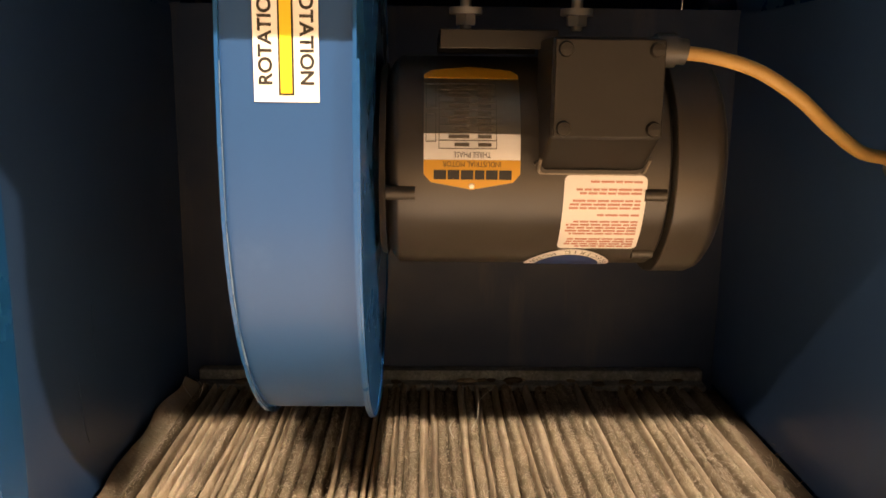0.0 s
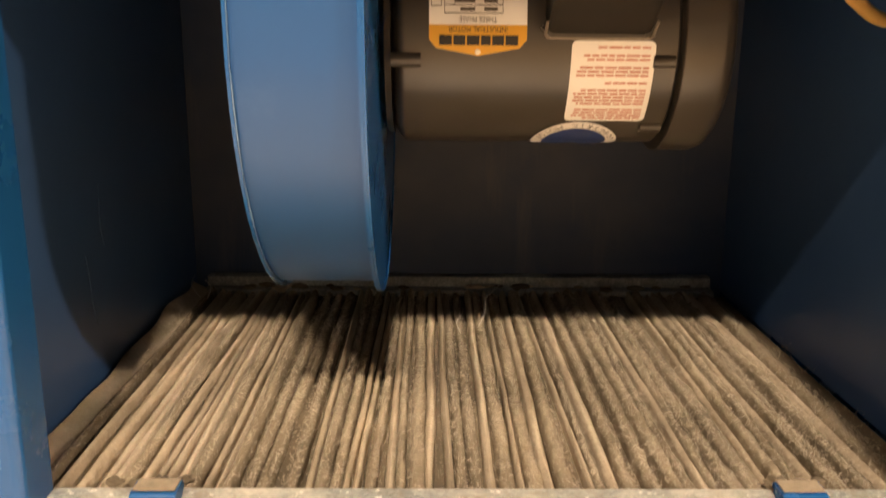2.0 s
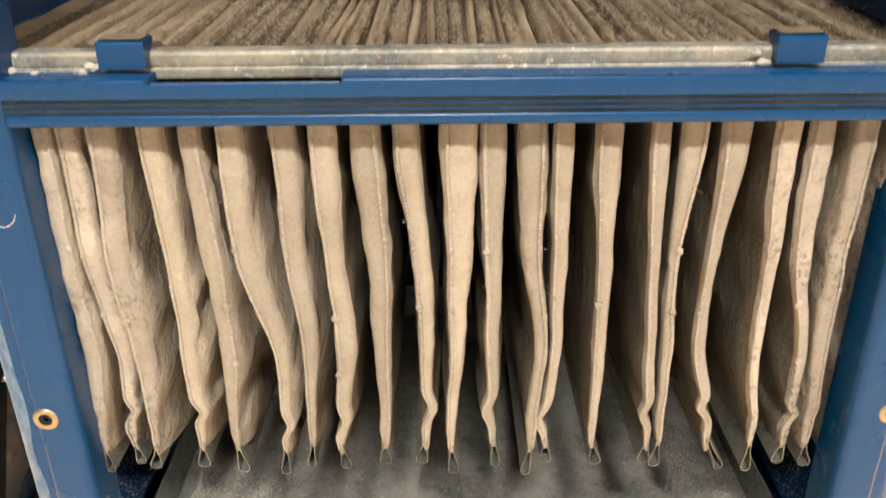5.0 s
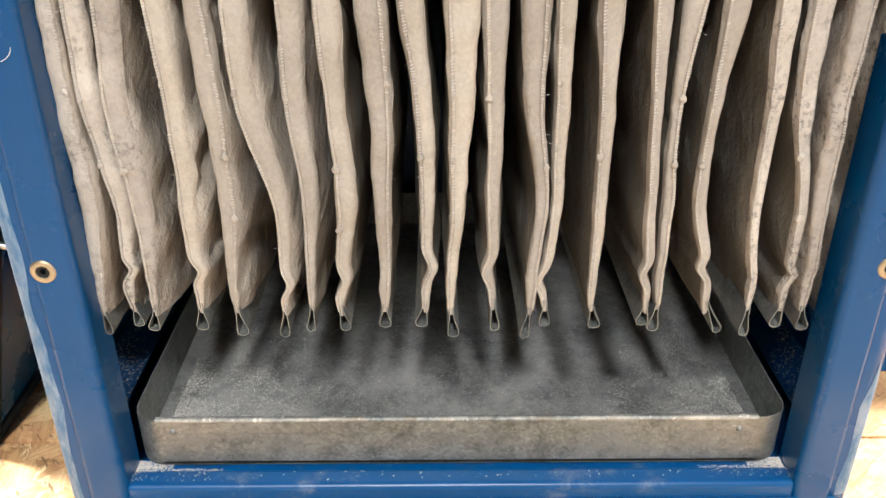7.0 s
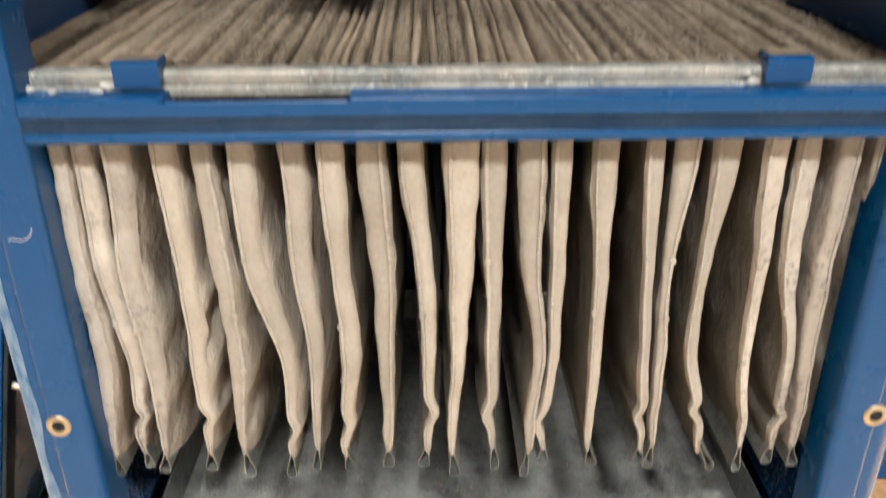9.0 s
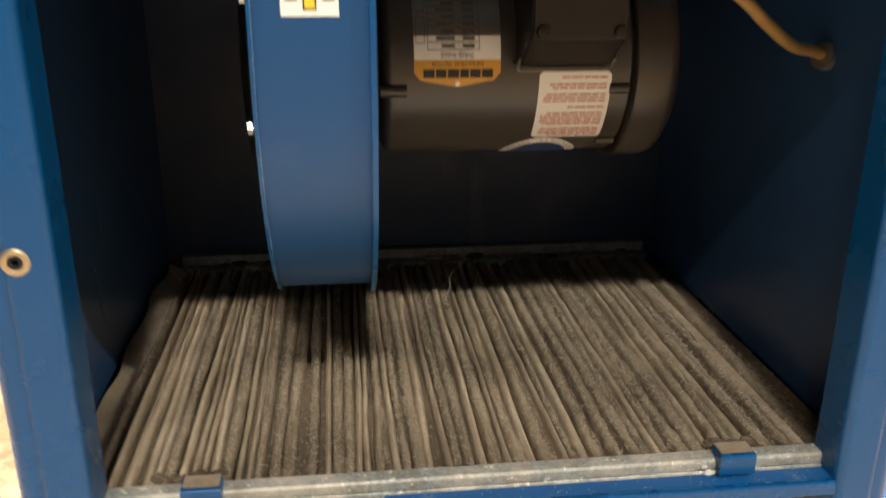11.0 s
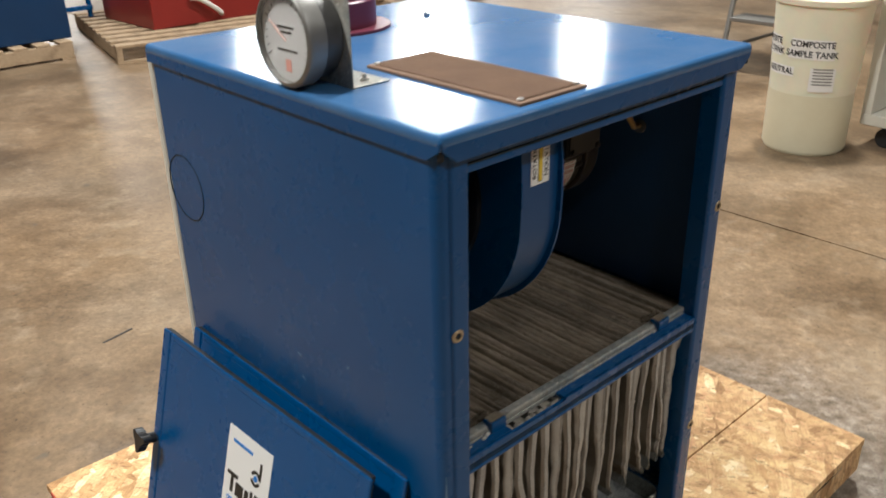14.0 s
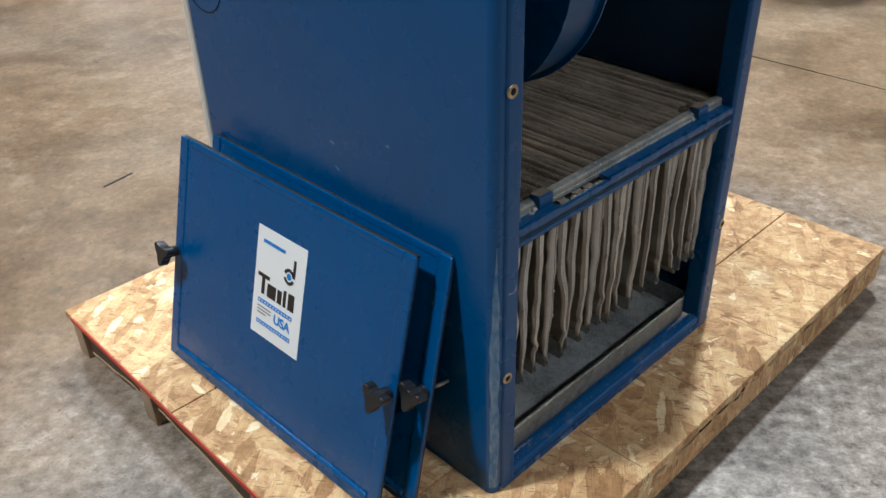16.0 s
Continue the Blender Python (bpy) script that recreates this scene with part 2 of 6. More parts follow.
HOLE = mat("dark_hole", (0.01, 0.01, 0.01), 0.8)
GRIME = felt_material("greasy_gasket_residue", (0.055, 0.075, 0.088), (0.02, 0.024, 0.027), 40)
KNOB = mat("black_plastic", (0.014, 0.014, 0.015), 0.38)
BLACK = mat("black_enamel", (0.012, 0.012, 0.013), 0.3)


def motor_paint():
    m = mat("motor_enamel", (0.04, 0.034, 0.027), 0.35, 0.0, 0.6)
    v = coords(m)
    base(m, mix(m, noise_out(m, v, 16.0, 6.0), (0.034, 0.0285, 0.022), (0.056, 0.0475, 0.0375)))
    roughness(m, noise_out(m, v, 25.0), 0.27, 0.38)
    bump(m, noise_out(m, v, 300.0), 0.1, 0.0006)
    return m


MOTOR = motor_paint()
# darker copy of the motor enamel; shade under the lid is painted in
MOTOR_SHADED = mat("motor_enamel_shaded", (0.014, 0.012, 0.0095), 0.42, 0.0, 0.35)
base(MOTOR_SHADED, mix(MOTOR_SHADED, noise_out(MOTOR_SHADED, coords(MOTOR_SHADED), 40.0, 6.0), (0.011, 0.0095, 0.0075), (0.02, 0.017, 0.0135)))
RUBBED_METAL = mat("rubbed_bare_metal", (0.2, 0.17, 0.135), 0.42, 0.3)
WHITE = mat("white_sticker", (0.86, 0.845, 0.81), 0.4)
DIAL = mat("grey_white_dial", (0.5, 0.5, 0.48), 0.5)
YELLOW = mat("yellow_print", (0.8, 0.58, 0.03), 0.4)
ORANGE = mat("orange_print", (0.7, 0.36, 0.03), 0.35)
BRUSHED = mat("brushed_plate", (0.32, 0.28, 0.22), 0.35, 0.9)
INK = mat("black_ink", (0.02, 0.018, 0.015), 0.5)
RED_INK = mat("red_ink", (0.6, 0.28, 0.22), 0.5)
FADED = mat("faded_ink", (0.1, 0.085, 0.065), 0.5)
BLUE_INK = mat("blue_ink", (0.03, 0.2, 0.6), 0.5)
NAVY = mat("navy_ink", (0.02, 0.045, 0.16), 0.45)


def cable_material():
    m = mat("tan_cable_jacket", (0.5, 0.3, 0.09), 0.5)
    v = coords(m)
    base(m, mix(m, noise_out(m, v, 45.0), (0.36, 0.21, 0.06), (0.55, 0.34, 0.11)))
    return m


CABLE = cable_material()


def mesh_brown():
    m = mat("brown_vent_screen", (0.2, 0.11, 0.05), 0.7)
    v = coords(m)
    base(m, mix(m, noise_out(m, v, 20.0, 5.0), (0.115, 0.062, 0.033), (0.21, 0.122, 0.066)))
    bump(m, noise_out(m, v, 300.0), 0.4, 0.001)
    return m


SCREEN = mesh_brown()


def osb_material():
    """Pressed flakes: three layers of stretched cells turned against each other."""
    m = mat("pressed_flake_board", (0.5, 0.35, 0.17), 0.7, 0.0, 0.3)
    tones = [(0.0, (0.38, 0.23, 0.1)), (0.15, (0.545, 0.36, 0.172)), (0.6, (0.645, 0.46, 0.235)), (0.92, (0.71, 0.53, 0.29)), (0.95, (0.82, 0.67, 0.43)), (1.0, (0.86, 0.73, 0.51))]
    out = None
    heights = None
    for i, (rot, sc) in enumerate((((0, 0, 0.3), (22, 62, 22)), ((0, 0, 1.4), (27, 74, 27)), ((0, 0, 2.5), (18, 52, 18)))):
        v = coords(m, sc, rot)
        wob = node(m, "ShaderNodeTexNoise", Scale=1.7, Detail=6.0, Roughness=0.7)
        link(m, v, wob.inputs["Vector"])
        add = m.node_tree.nodes.new("ShaderNodeVectorMath")
        add.operation = "MULTIPLY_ADD"
        add.inputs[1].default_value = (0.9, 0.9, 0.9)
        link(m, wob.outputs["Color"], add.inputs[0])
        link(m, v, add.inputs[2])
        vo = node(m, "ShaderNodeTexVoronoi", Scale=1.0)
        link(m, add.outputs["Vector"], vo.inputs["Vector"])
        sep = m.node_tree.nodes.new("ShaderNodeSeparateColor")
        link(m, vo.outputs["Color"], sep.inputs["Color"])
        grain = noise_out(m, coords(m, (sc[0] * 1.5, sc[1] * 9, 40), rot), 1.0, 4.0)
        tone = ramp(m, sep.outputs["Red"], tones)
        tone = mix(m, 0.55, tone, ramp(m, grain, [(0.3, (0.28, 0.23, 0.18)), (0.7, (0.72, 0.68, 0.63))]), "OVERLAY")
        pick = ramp(m, sep.outputs["Green"], [(0.5, (0, 0, 0)), (0.53, (1, 1, 1))])
        out = tone if out is None else mix(m, pick, out, tone)
        rim = node(m, "ShaderNodeTexVoronoi", Scale=1.0)
        rim.feature = "DISTANCE_TO_EDGE"
        link(m, add.outputs["Vector"], rim.inputs["Vector"])
        edge_tone = ramp(m, rim.outputs["Distance"], [(0.0, (0.4, 0.33, 0.26)), (0.035, (1, 1, 1))])
        shown = edge_tone if i == 0 else mix(m, pick, (1.0, 1.0, 1.0), edge_tone)
        out = mix(m, 0.45, out, shown, "MULTIPLY")
        heights = sep.outputs["Red"] if heights is None else heights
    big = noise_out(m, coords(m), 3.0, 4.0)
    out = mix(m, 0.4, out, ramp(m, big, [(0.3, (0.35, 0.32, 0.3)), (0.7, (0.62, 0.6, 0.56))]), "OVERLAY")
    flakes = ramp(m, noise_out(m, coords(m, (32, 170, 32), (0, 0, 0.9)), 1.0, 3.0), [(0.61, (0, 0, 0)), (0.66, (0.8, 0.8, 0.8))])
    out = mix(m, flakes, out, (0.2, 0.115, 0.05))
    soil = ramp(m, noise_out(m, coords(m), 34.0, 9.0, 0.75), [(0.36, (0.22, 0.2, 0.18)), (0.5, (0.5, 0.5, 0.5)), (0.68, (0.68, 0.68, 0.68))])
    sweep = ramp(m, noise_out(m, coords(m, (9, 26, 9), (0, 0, 1.1)), 1.0, 7.0, 0.65), [(0.33, (0.3, 0.28, 0.26)), (0.66, (0.66, 0.65, 0.64))])
    out = mix(m, 0.6, out, sweep, "OVERLAY")
    base(m, mix(m, 0.55, out, soil, "OVERLAY"))
    bump(m, heights, 0.25, 0.001)
    return m


OSB = osb_material()


def timber(name, a, b, sc=(3, 60, 60)):
    m = mat(name, a, 0.75, 0.0, 0.3)
    g = noise_out(m, coords(m, sc), 1.0, 6.0, 0.65)
    c = mix(m, g, a, b)
    base(m, mix(m, ramp(m, noise_out(m, coords(m), 9.0, 5.0), [(0.5, (0, 0, 0)), (0.75, (1, 1, 1))]), c, tuple(0.6 * k for k in a)))
    bump(m, g, 0.2, 0.002)
    return m


PINE = timber("rough_pine", (0.36, 0.24, 0.12), (0.55, 0.4, 0.22))
PINE_GREY = timber("weathered_pine", (0.3, 0.21, 0.12), (0.48, 0.36, 0.23))
# dark pine that paints in the shade under the pallet deck
PINE_SHADED = timber("shaded_dark_pine", (0.06, 0.043, 0.027), (0.12, 0.086, 0.055))
SCORE = mat("dark_score", (0.17, 0.105, 0.05), 0.8)
RED_EDGE = mat("red_edge_paint", (0.5, 0.05, 0.02), 0.6)


def concrete():
    m = mat("worn_concrete", (0.36, 0.3, 0.22), 0.4, 0.0, 0.35)
    v = coords(m)
    big = noise_out(m, v, 0.75, 6.0, 0.6)
    mid = noise_out(m, coords(m, (1, 1.5, 1), (0, 0, 0.5)), 1.7, 6.0, 0.54)
    fine = noise_out(m, v, 55.0, 6.0, 0.7)
    tan = ramp(m, mid, [(0.3, (0.195, 0.145, 0.092)), (0.45, (0.242, 0.184, 0.121)), (0.58, (0.283, 0.22, 0.15)), (0.75, (0.345, 0.277, 0.197))])
    grey = ramp(m, mid, [(0.3, (0.172, 0.14, 0.103)), (0.45, (0.222, 0.183, 0.137)), (0.58, (0.272, 0.228, 0.174)), (0.75, (0.345, 0.296, 0.233))])
    c = mix(m, ramp(m, noise_out(m, v, 0.5, 7.0, 0.6), [(0.47, (0, 0, 0)), (0.6, (0.85, 0.85, 0.85))]), tan, grey)
    c = mix(m, 0.55, c, ramp(m, big, [(0.33, (0.3, 0.28, 0.265)), (0.67, (0.66, 0.64, 0.62))]), "OVERLAY")
    c = mix(m, 0.42, c, ramp(m, fine, [(0.3, (0.2, 0.2, 0.2)), (0.7, (0.75, 0.75, 0.75))]), "OVERLAY")
    spots = ramp(m, noise_out(m, v, 7.0, 3.0), [(0.7, (0, 0, 0)), (0.76, (0.7, 0.7, 0.7))])
    grit = noise_out(m, v, 15.0, 9.0, 0.72)
    stain = ramp(m, noise_out(m, coords(m, (1, 1.3, 1), (0, 0, 1.2)), 2.6, 7.0, 0.55), [(0.5, (1, 1, 1)), (0.55, (0.8, 0.78, 0.75)), (0.7, (0.68, 0.65, 0.61))])
    c = mix(m, 1.0, c, stain, "MULTIPLY")
    worn = ramp(m, noise_out(m, coords(m), 4.3, 9.0, 0.68), [(0.55, (0, 0, 0)), (0.68, (0.5, 0.5, 0.5))])
    c = mix(m, worn, c, (0.39, 0.332, 0.255))
    c = mix(m, 0.24, c, ramp(m, grit, [(0.36, (0.16, 0.15, 0.14)), (0.5, (0.46, 0.46, 0.46)), (0.62, (0.84, 0.84, 0.84))]), "OVERLAY")
    c = mix(m, 1.0, c, (0.93, 0.852, 0.735), "MULTIPLY")
    # scoured patch of bare grey concrete where the pallet stands
    away = m.node_tree.nodes.new("ShaderNodeVectorMath")
    away.operation = "DISTANCE"
    link(m, v, away.inputs[0])
    away.inputs[1].default_value = (-0.15, -0.35, 0)
    reach = m.node_tree.nodes.new("ShaderNodeMath")
    reach.operation = "MULTIPLY_ADD"
    link(m, noise_out(m, v, 2.2, 6.0, 0.65), reach.inputs[0])
    reach.inputs[1].default_value = 1.6
    link(m, away.outputs["Value"], reach.inputs[2])
    scour = ramp(m, reach.outputs[0], [(0.0, (1, 1, 1)), (1.0, (0, 0, 0))])
    for e, p in zip(scour.node.color_ramp.elements, (1.55, 2.35)):
        e.position = p / 4
    quarter = m.node_tree.nodes.new("ShaderNodeMath")
    quarter.operation = "MULTIPLY"
    quarter.inputs[1].default_value = 0.25
    link(m, reach.outputs[0], quarter.inputs[0])
    link(m, quarter.outputs[0], scour.node.inputs["Fac"])
    blotch = noise_out(m, coords(m, (1, 1.2, 1), (0, 0, 0.8)), 30.0, 11.0, 0.76)
    bare = ramp(m, blotch, [(0.36, (0.06, 0.049, 0.038)), (0.46, (0.19, 0.162, 0.13)), (0.56, (0.3, 0.263, 0.218)), (0.66, (0.48, 0.43, 0.365))])
    bare = mix(m, 0.5, bare, ramp(m, noise_out(m, v, 6.0, 6.0, 0.6), [(0.3, (0.25, 0.25, 0.25)), (0.7, (0.75, 0.75, 0.75))]), "OVERLAY")
    c = mix(m, mix(m, 0.85, (0.0, 0.0, 0.0), scour), c, bare)
    c = mix(m, 0.15, c, ramp(m, blotch, [(0.36, (0.2, 0.2, 0.2)), (0.5, (0.5, 0.5, 0.5)), (0.64, (0.8, 0.8, 0.8))]), "OVERLAY")
    pits = ramp(m, noise_out(m, v, 95.0, 3.0, 0.6), [(0.3, (0.45, 0.43, 0.41)), (0.37, (1, 1, 1))])
    c = mix(m, 0.75, c, pits, "MULTIPLY")
    base(m, mix(m, spots, c, (0.12, 0.1, 0.075)))
    roughness(m, mid, 0.28, 0.5)
    bump(m, fine, 0.15, 0.002)
    return m


CONCRETE = concrete()
WALL = mat("dull_grey_wall", (0.42, 0.4, 0.37), 0.8)
base(WALL, mix(WALL, noise_out(WALL, coords(WALL), 0.9, 6.0), (0.36, 0.345, 0.32), (0.48, 0.455, 0.42)))
ROOF = mat("dark_roof_deck", (0.2, 0.19, 0.175), 0.8)
base(ROOF, mix(ROOF, noise_out(ROOF, coords(ROOF), 0.9, 6.0), (0.16, 0.15, 0.14), (0.24, 0.23, 0.21)))
PALE = mat("pale_plastic", (0.72, 0.69, 0.63), 0.5)
POLY = mat("milky_plastic", (0.86, 0.82, 0.63), 0.4)
base(POLY, mix(POLY, ramp(POLY, noise_out(POLY, coords(POLY), 5.0, 5.0), [(0.35, (0, 0, 0)), (0.65, (1, 1, 1))]), (0.78, 0.77, 0.61), (0.88, 0.83, 0.64)))
POLY_FULL = mat("milky_plastic_with_liquid_behind", (0.74, 0.69, 0.5), 0.4)
base(POLY_FULL, mix(POLY_FULL, noise_out(POLY_FULL, coords(POLY_FULL), 9.0, 5.0), (0.68, 0.62, 0.43), (0.79, 0.74, 0.54)))
POLY.node_tree.nodes["Principled BSDF"].inputs["Subsurface Weight"].default_value = 0.15
GREY_STEEL = mat("grey_steel", (0.25, 0.24, 0.22), 0.45, 0.6)
CAST_GREY = mat("dark_cast_enamel", (0.07, 0.068, 0.065), 0.4, 0.3)
base(CAST_GREY, mix(CAST_GREY, noise_out(CAST_GREY, coords(CAST_GREY), 30.0, 5.0), (0.05, 0.048, 0.045), (0.1, 0.096, 0.09)))
CREAM = paint_material("cream_paint", (0.7, 0.67, 0.58), (0.3, 0.25, 0.2), (0.4, 0.6))
RED = paint_material("red_machine_paint", (0.22, 0.02, 0.015), (0.3, 0.15, 0.12))
GLASS = mat("clear_plastic", (1, 1, 1), 0.03)
GLASS.node_tree.nodes["Principled BSDF"].inputs["Transmission Weight"].default_value = 1.0
GLASS.node_tree.nodes["Principled BSDF"].inputs["IOR"].default_value = 1.2


# ---- mesh helpers ----
def obj(name, bm, m, smooth=None):
    me = bpy.data.meshes.new(name)
    bmesh.ops.recalc_face_normals(bm, faces=bm.faces)
    if smooth:
        for f in bm.faces:
            f.smooth = True
        for e in bm.edges:
            if len(e.link_faces) == 2 and e.calc_face_angle(0) > radians(smooth):
                e.smooth = False
    corners = None
    if smooth and len(bm.faces) < 1500:
        # area-weighted corner normals keep large flat faces flat next to rounded edges
        limit = math.cos(radians(smooth + 6))
        bm.normal_update()
        areas = {f: f.calc_area() for f in bm.faces}
        corners = []
        for f in bm.faces:
            for v in f.verts:
                n = Vector((0, 0, 0))
                for g in v.link_faces:
                    if g.normal.dot(f.normal) > limit:
                        n += g.normal * areas[g]
                corners.append(n.normalized() if n.length > 1e-12 else f.normal.copy())
    bm.to_mesh(me)
    bm.free()
    if corners:
        me.normals_split_custom_set(corners)
    me.materials.append(m)
    return new(name, me)


def part(name, bm, m, parent, label="", smooth=40):
    ob = obj(name, bm, m, smooth)
    ob.parent = parent
    inv = parent.matrix_basis.inverted()
    up = parent.parent
    while up:
        inv = inv @ up.matrix_basis.inverted()
        up = up.parent
    ob.matrix_basis = inv
    if label:
        ob["label"] = label
    return ob


def thing(name, place, label, category, group="", kind=""):
    ob = new(name)
    ob.empty_display_size = 0.05
    ob.matrix_basis = pose(*place)
    return tagged(ob, label, category, group, kind)


def merge(a, b):
    me = bpy.data.meshes.new("scratch")
    b.to_mesh(me)
    b.free()
    a.from_mesh(me)
    bpy.data.meshes.remove(me)
    return a


def box(x0, x1, y0, y1, z0, z1, r=0.0, seg=2):
    bm = bmesh.new()
    bmesh.ops.create_cube(bm, size=1.0, matrix=Matrix.Translation(((x0 + x1) / 2, (y0 + y1) / 2, (z0 + z1) / 2)) @ Matrix.Diagonal((x1 - x0, y1 - y0, z1 - z0, 1)))
    if r:
        bmesh.ops.bevel(bm, geom=bm.edges[:], offset=r, segments=seg, affect="EDGES", profile=0.5)
    return bm


def turned(bm, m):
    bm.transform(m)
    return bm


def rod(p, q, r, n=12, r2=None):
    p, q = Vector(p), Vector(q)
    bm = bmesh.new()
    bmesh.ops.create_cone(bm, cap_ends=True, segments=n, radius1=r, radius2=r if r2 is None else r2, depth=(q - p).length)
    bm.transform(Matrix.Translation((p + q) / 2) @ (q - p).to_track_quat("Z", "Y").to_matrix().to_4x4())
    return bm


def lathe(profile, axis, centre, n=32):
    """profile: (radius, along) pairs. axis: 'x' or 'z'."""
    bm = bmesh.new()
    rings = []
    for r, a in profile:
        ring = []
        for i in range(n):
            t = 2 * math.pi * i / n
            c, s = r * math.cos(t), r * math.sin(t)
            p = (a, c, s) if axis == "x" else (c, s, a)
            ring.append(bm.verts.new(Vector(p) + Vector(centre)))
        rings.append(ring)
    for u, v in zip(rings, rings[1:]):
        for i in range(n):
            bm.faces.new((u[i], u[(i + 1) % n], v[(i + 1) % n], v[i]))
    for ring, r in ((rings[0], profile[0][0]), (rings[-1], profile[-1][0])):
        if r > 0.0005:
            bm.faces.new(ring)
    bmesh.ops.remove_doubles(bm, verts=bm.verts, dist=1e-6)
    return bm


def prism(points, axis, a0, a1, r=0.0):
    """A polygon pushed along an axis. Its points are the two other coordinates, in order x, y, z."""
    bm = bmesh.new()

    def at(p, a):
        return {"x": (a, p[0], p[1]), "y": (p[0], a, p[1]), "z": (p[0], p[1], a)}[axis]
    lo = [bm.verts.new(at(p, a0)) for p in points]
    hi = [bm.verts.new(at(p, a1)) for p in points]
    bm.faces.new(lo)
    bm.faces.new(hi)
    n = len(points)
    for i in range(n):
        bm.faces.new((lo[i], lo[(i + 1) % n], hi[(i + 1) % n], hi[i]))
    if r:
        bmesh.ops.bevel(bm, geom=bm.edges[:], offset=r, segments=2, affect="EDGES", profile=0.5)
    return bm


def fillet(points, radii, steps=5):
    """A path with its corners rounded."""
    out = [Vector(points[0])]
    for i in range(1, len(points) - 1):
        p, a, b, r = Vector(points[i]), Vector(points[i - 1]), Vector(points[i + 1]), radii[i]
        if not r:
            out.append(p)
            continue
        u, v = (a - p).normalized(), (b - p).normalized()
        half = math.acos(max(-1, min(1, u.dot(v)))) / 2
        d = r / math.tan(half)
        s, e = p + u * d, p + v * d
        mid = p + (u + v).normalized() * (r / math.sin(half))
        for k in range(steps + 1):
            w = s.lerp(e, k / steps) - mid
            out.append(mid + w.normalized() * r)
    out.append(Vector(points[-1]))
    return out


def sheet(path, thick, a0, a1, axis="z"):
    """A bent sheet: a path in the plane, given thickness to its left, pushed along an axis."""
    left = []
    for i, p in enumerate(path):
        a, b = path[max(i - 1, 0)], path[min(i + 1, len(path) - 1)]
        t = (b - a).normalized()
        left.append(p + Vector((-t.y, t.x)) * thick)
    return prism([tuple(p) for p in path] + [tuple(p) for p in reversed(left)], axis, a0, a1)


def torus(centre, axis, major, minor, n=28, k=8):
    bm = bmesh.new()
    rings = []
    for i in range(n):
        t = 2 * math.pi * i / n
        ring = []
        for j in range(k):
            f = 2 * math.pi * j / k
            r, h = major + minor * math.cos(f), minor * math.sin(f)
            p = {"x": (h, r * math.cos(t), r * math.sin(t)), "y": (r * math.cos(t), h, r * math.sin(t)), "z": (r * math.cos(t), r * math.sin(t), h)}[axis]
            ring.append(bm.verts.new(Vector(p) + Vector(centre)))
        rings.append(ring)
    for i in range(n):
        u, v = rings[i], rings[(i + 1) % n]
        for j in range(k):
            bm.faces.new((u[j], u[(j + 1) % k], v[(j + 1) % k], v[j]))
    return bm


def tube(points, r, n=8):
    """A round cord along points."""
    bm = bmesh.new()
    pts = [Vector(p) for p in points]
    rings = []
    for i, p in enumerate(pts):
        t = (pts[min(i + 1, len(pts) - 1)] - pts[max(i - 1, 0)]).normalized()
        side = t.cross(Vector((0.31, 0.2, 0.93))).normalized()
        up = side.cross(t)
        rings.append([bm.verts.new(p + (side * math.cos(2 * math.pi * j / n) + up * math.sin(2 * math.pi * j / n)) * r) for j in range(n)])
    for u, v in zip(rings, rings[1:]):
        for j in range(n):
            bm.faces.new((u[j], u[(j + 1) % n], v[(j + 1) % n], v[j]))
    bm.faces.new(rings[0])
    bm.faces.new(rings[-1])
    return bm


def smooth_path(points, steps=8):
    pts = [Vector(p) for p in points]
    pts = [pts[0]] + pts + [pts[-1]]
    out = []
    for i in range(1, len(pts) - 2):
        a, b, c, d = pts[i - 1:i + 3]
        for k in range(steps):
            t = k / steps
            out.append(0.5 * ((2 * b) + (c - a) * t + (2 * a - 5 * b + 4 * c - d) * t * t + (3 * b - a - 3 * c + d) * t ** 3))
    out.append(pts[-2])
    return out


def text_bm(words, size, squeeze=1.0, bold=0.0):
    """Flat letters in the xy plane, centred on the origin."""
    cu = bpy.data.curves.new("letters", "FONT")
    cu.body, cu.size, cu.align_x, cu.align_y = words, size, "CENTER", "CENTER"
    cu.offset = bold
    ob = new("letters", cu)
    me = bpy.data.meshes.new_from_object(ob.evaluated_get(bpy.context.evaluated_depsgraph_get()))
    bm = bmesh.new()
    bm.from_mesh(me)
    bpy.data.objects.remove(ob)
    bpy.data.meshes.remove(me)
    bpy.data.curves.remove(cu)
    bm.transform(Matrix.Diagonal((squeeze, 1, 1, 1)))
    return bm


def flat(x0, x1, y0, y1, nx=1, ny=1):
    bm = bmesh.new()
    g = [[bm.verts.new((x0 + (x1 - x0) * i / nx, y0 + (y1 - y0) * j / ny, 0)) for i in range(nx + 1)] for j in range(ny + 1)]
    for j in range(ny):
        for i in range(nx):
            bm.faces.new((g[j][i], g[j][i + 1], g[j + 1][i + 1], g[j + 1][i]))
    return bm


def slab(points, depth=0.0006):
    return prism(points, "z", 0, depth)


# ---- warehouse shell ----
FLOOR = -0.107
floor = thing("floor", (0, 0, FLOOR), "stained tan concrete warehouse floor with a saw-cut joint", "floor", kind="structure")
part("slab", box(-18, 1.926, -16, 26, FLOOR - 0.15, FLOOR), CONCRETE, floor, smooth=None)
part("slab", box(1.934, 24, -16, 26, FLOOR - 0.15, FLOOR), CONCRETE, floor, smooth=None)
part("joint", box(1.926, 1.934, -16, 26, FLOOR - 0.15, FLOOR - 0.012), HOLE, floor, smooth=None)
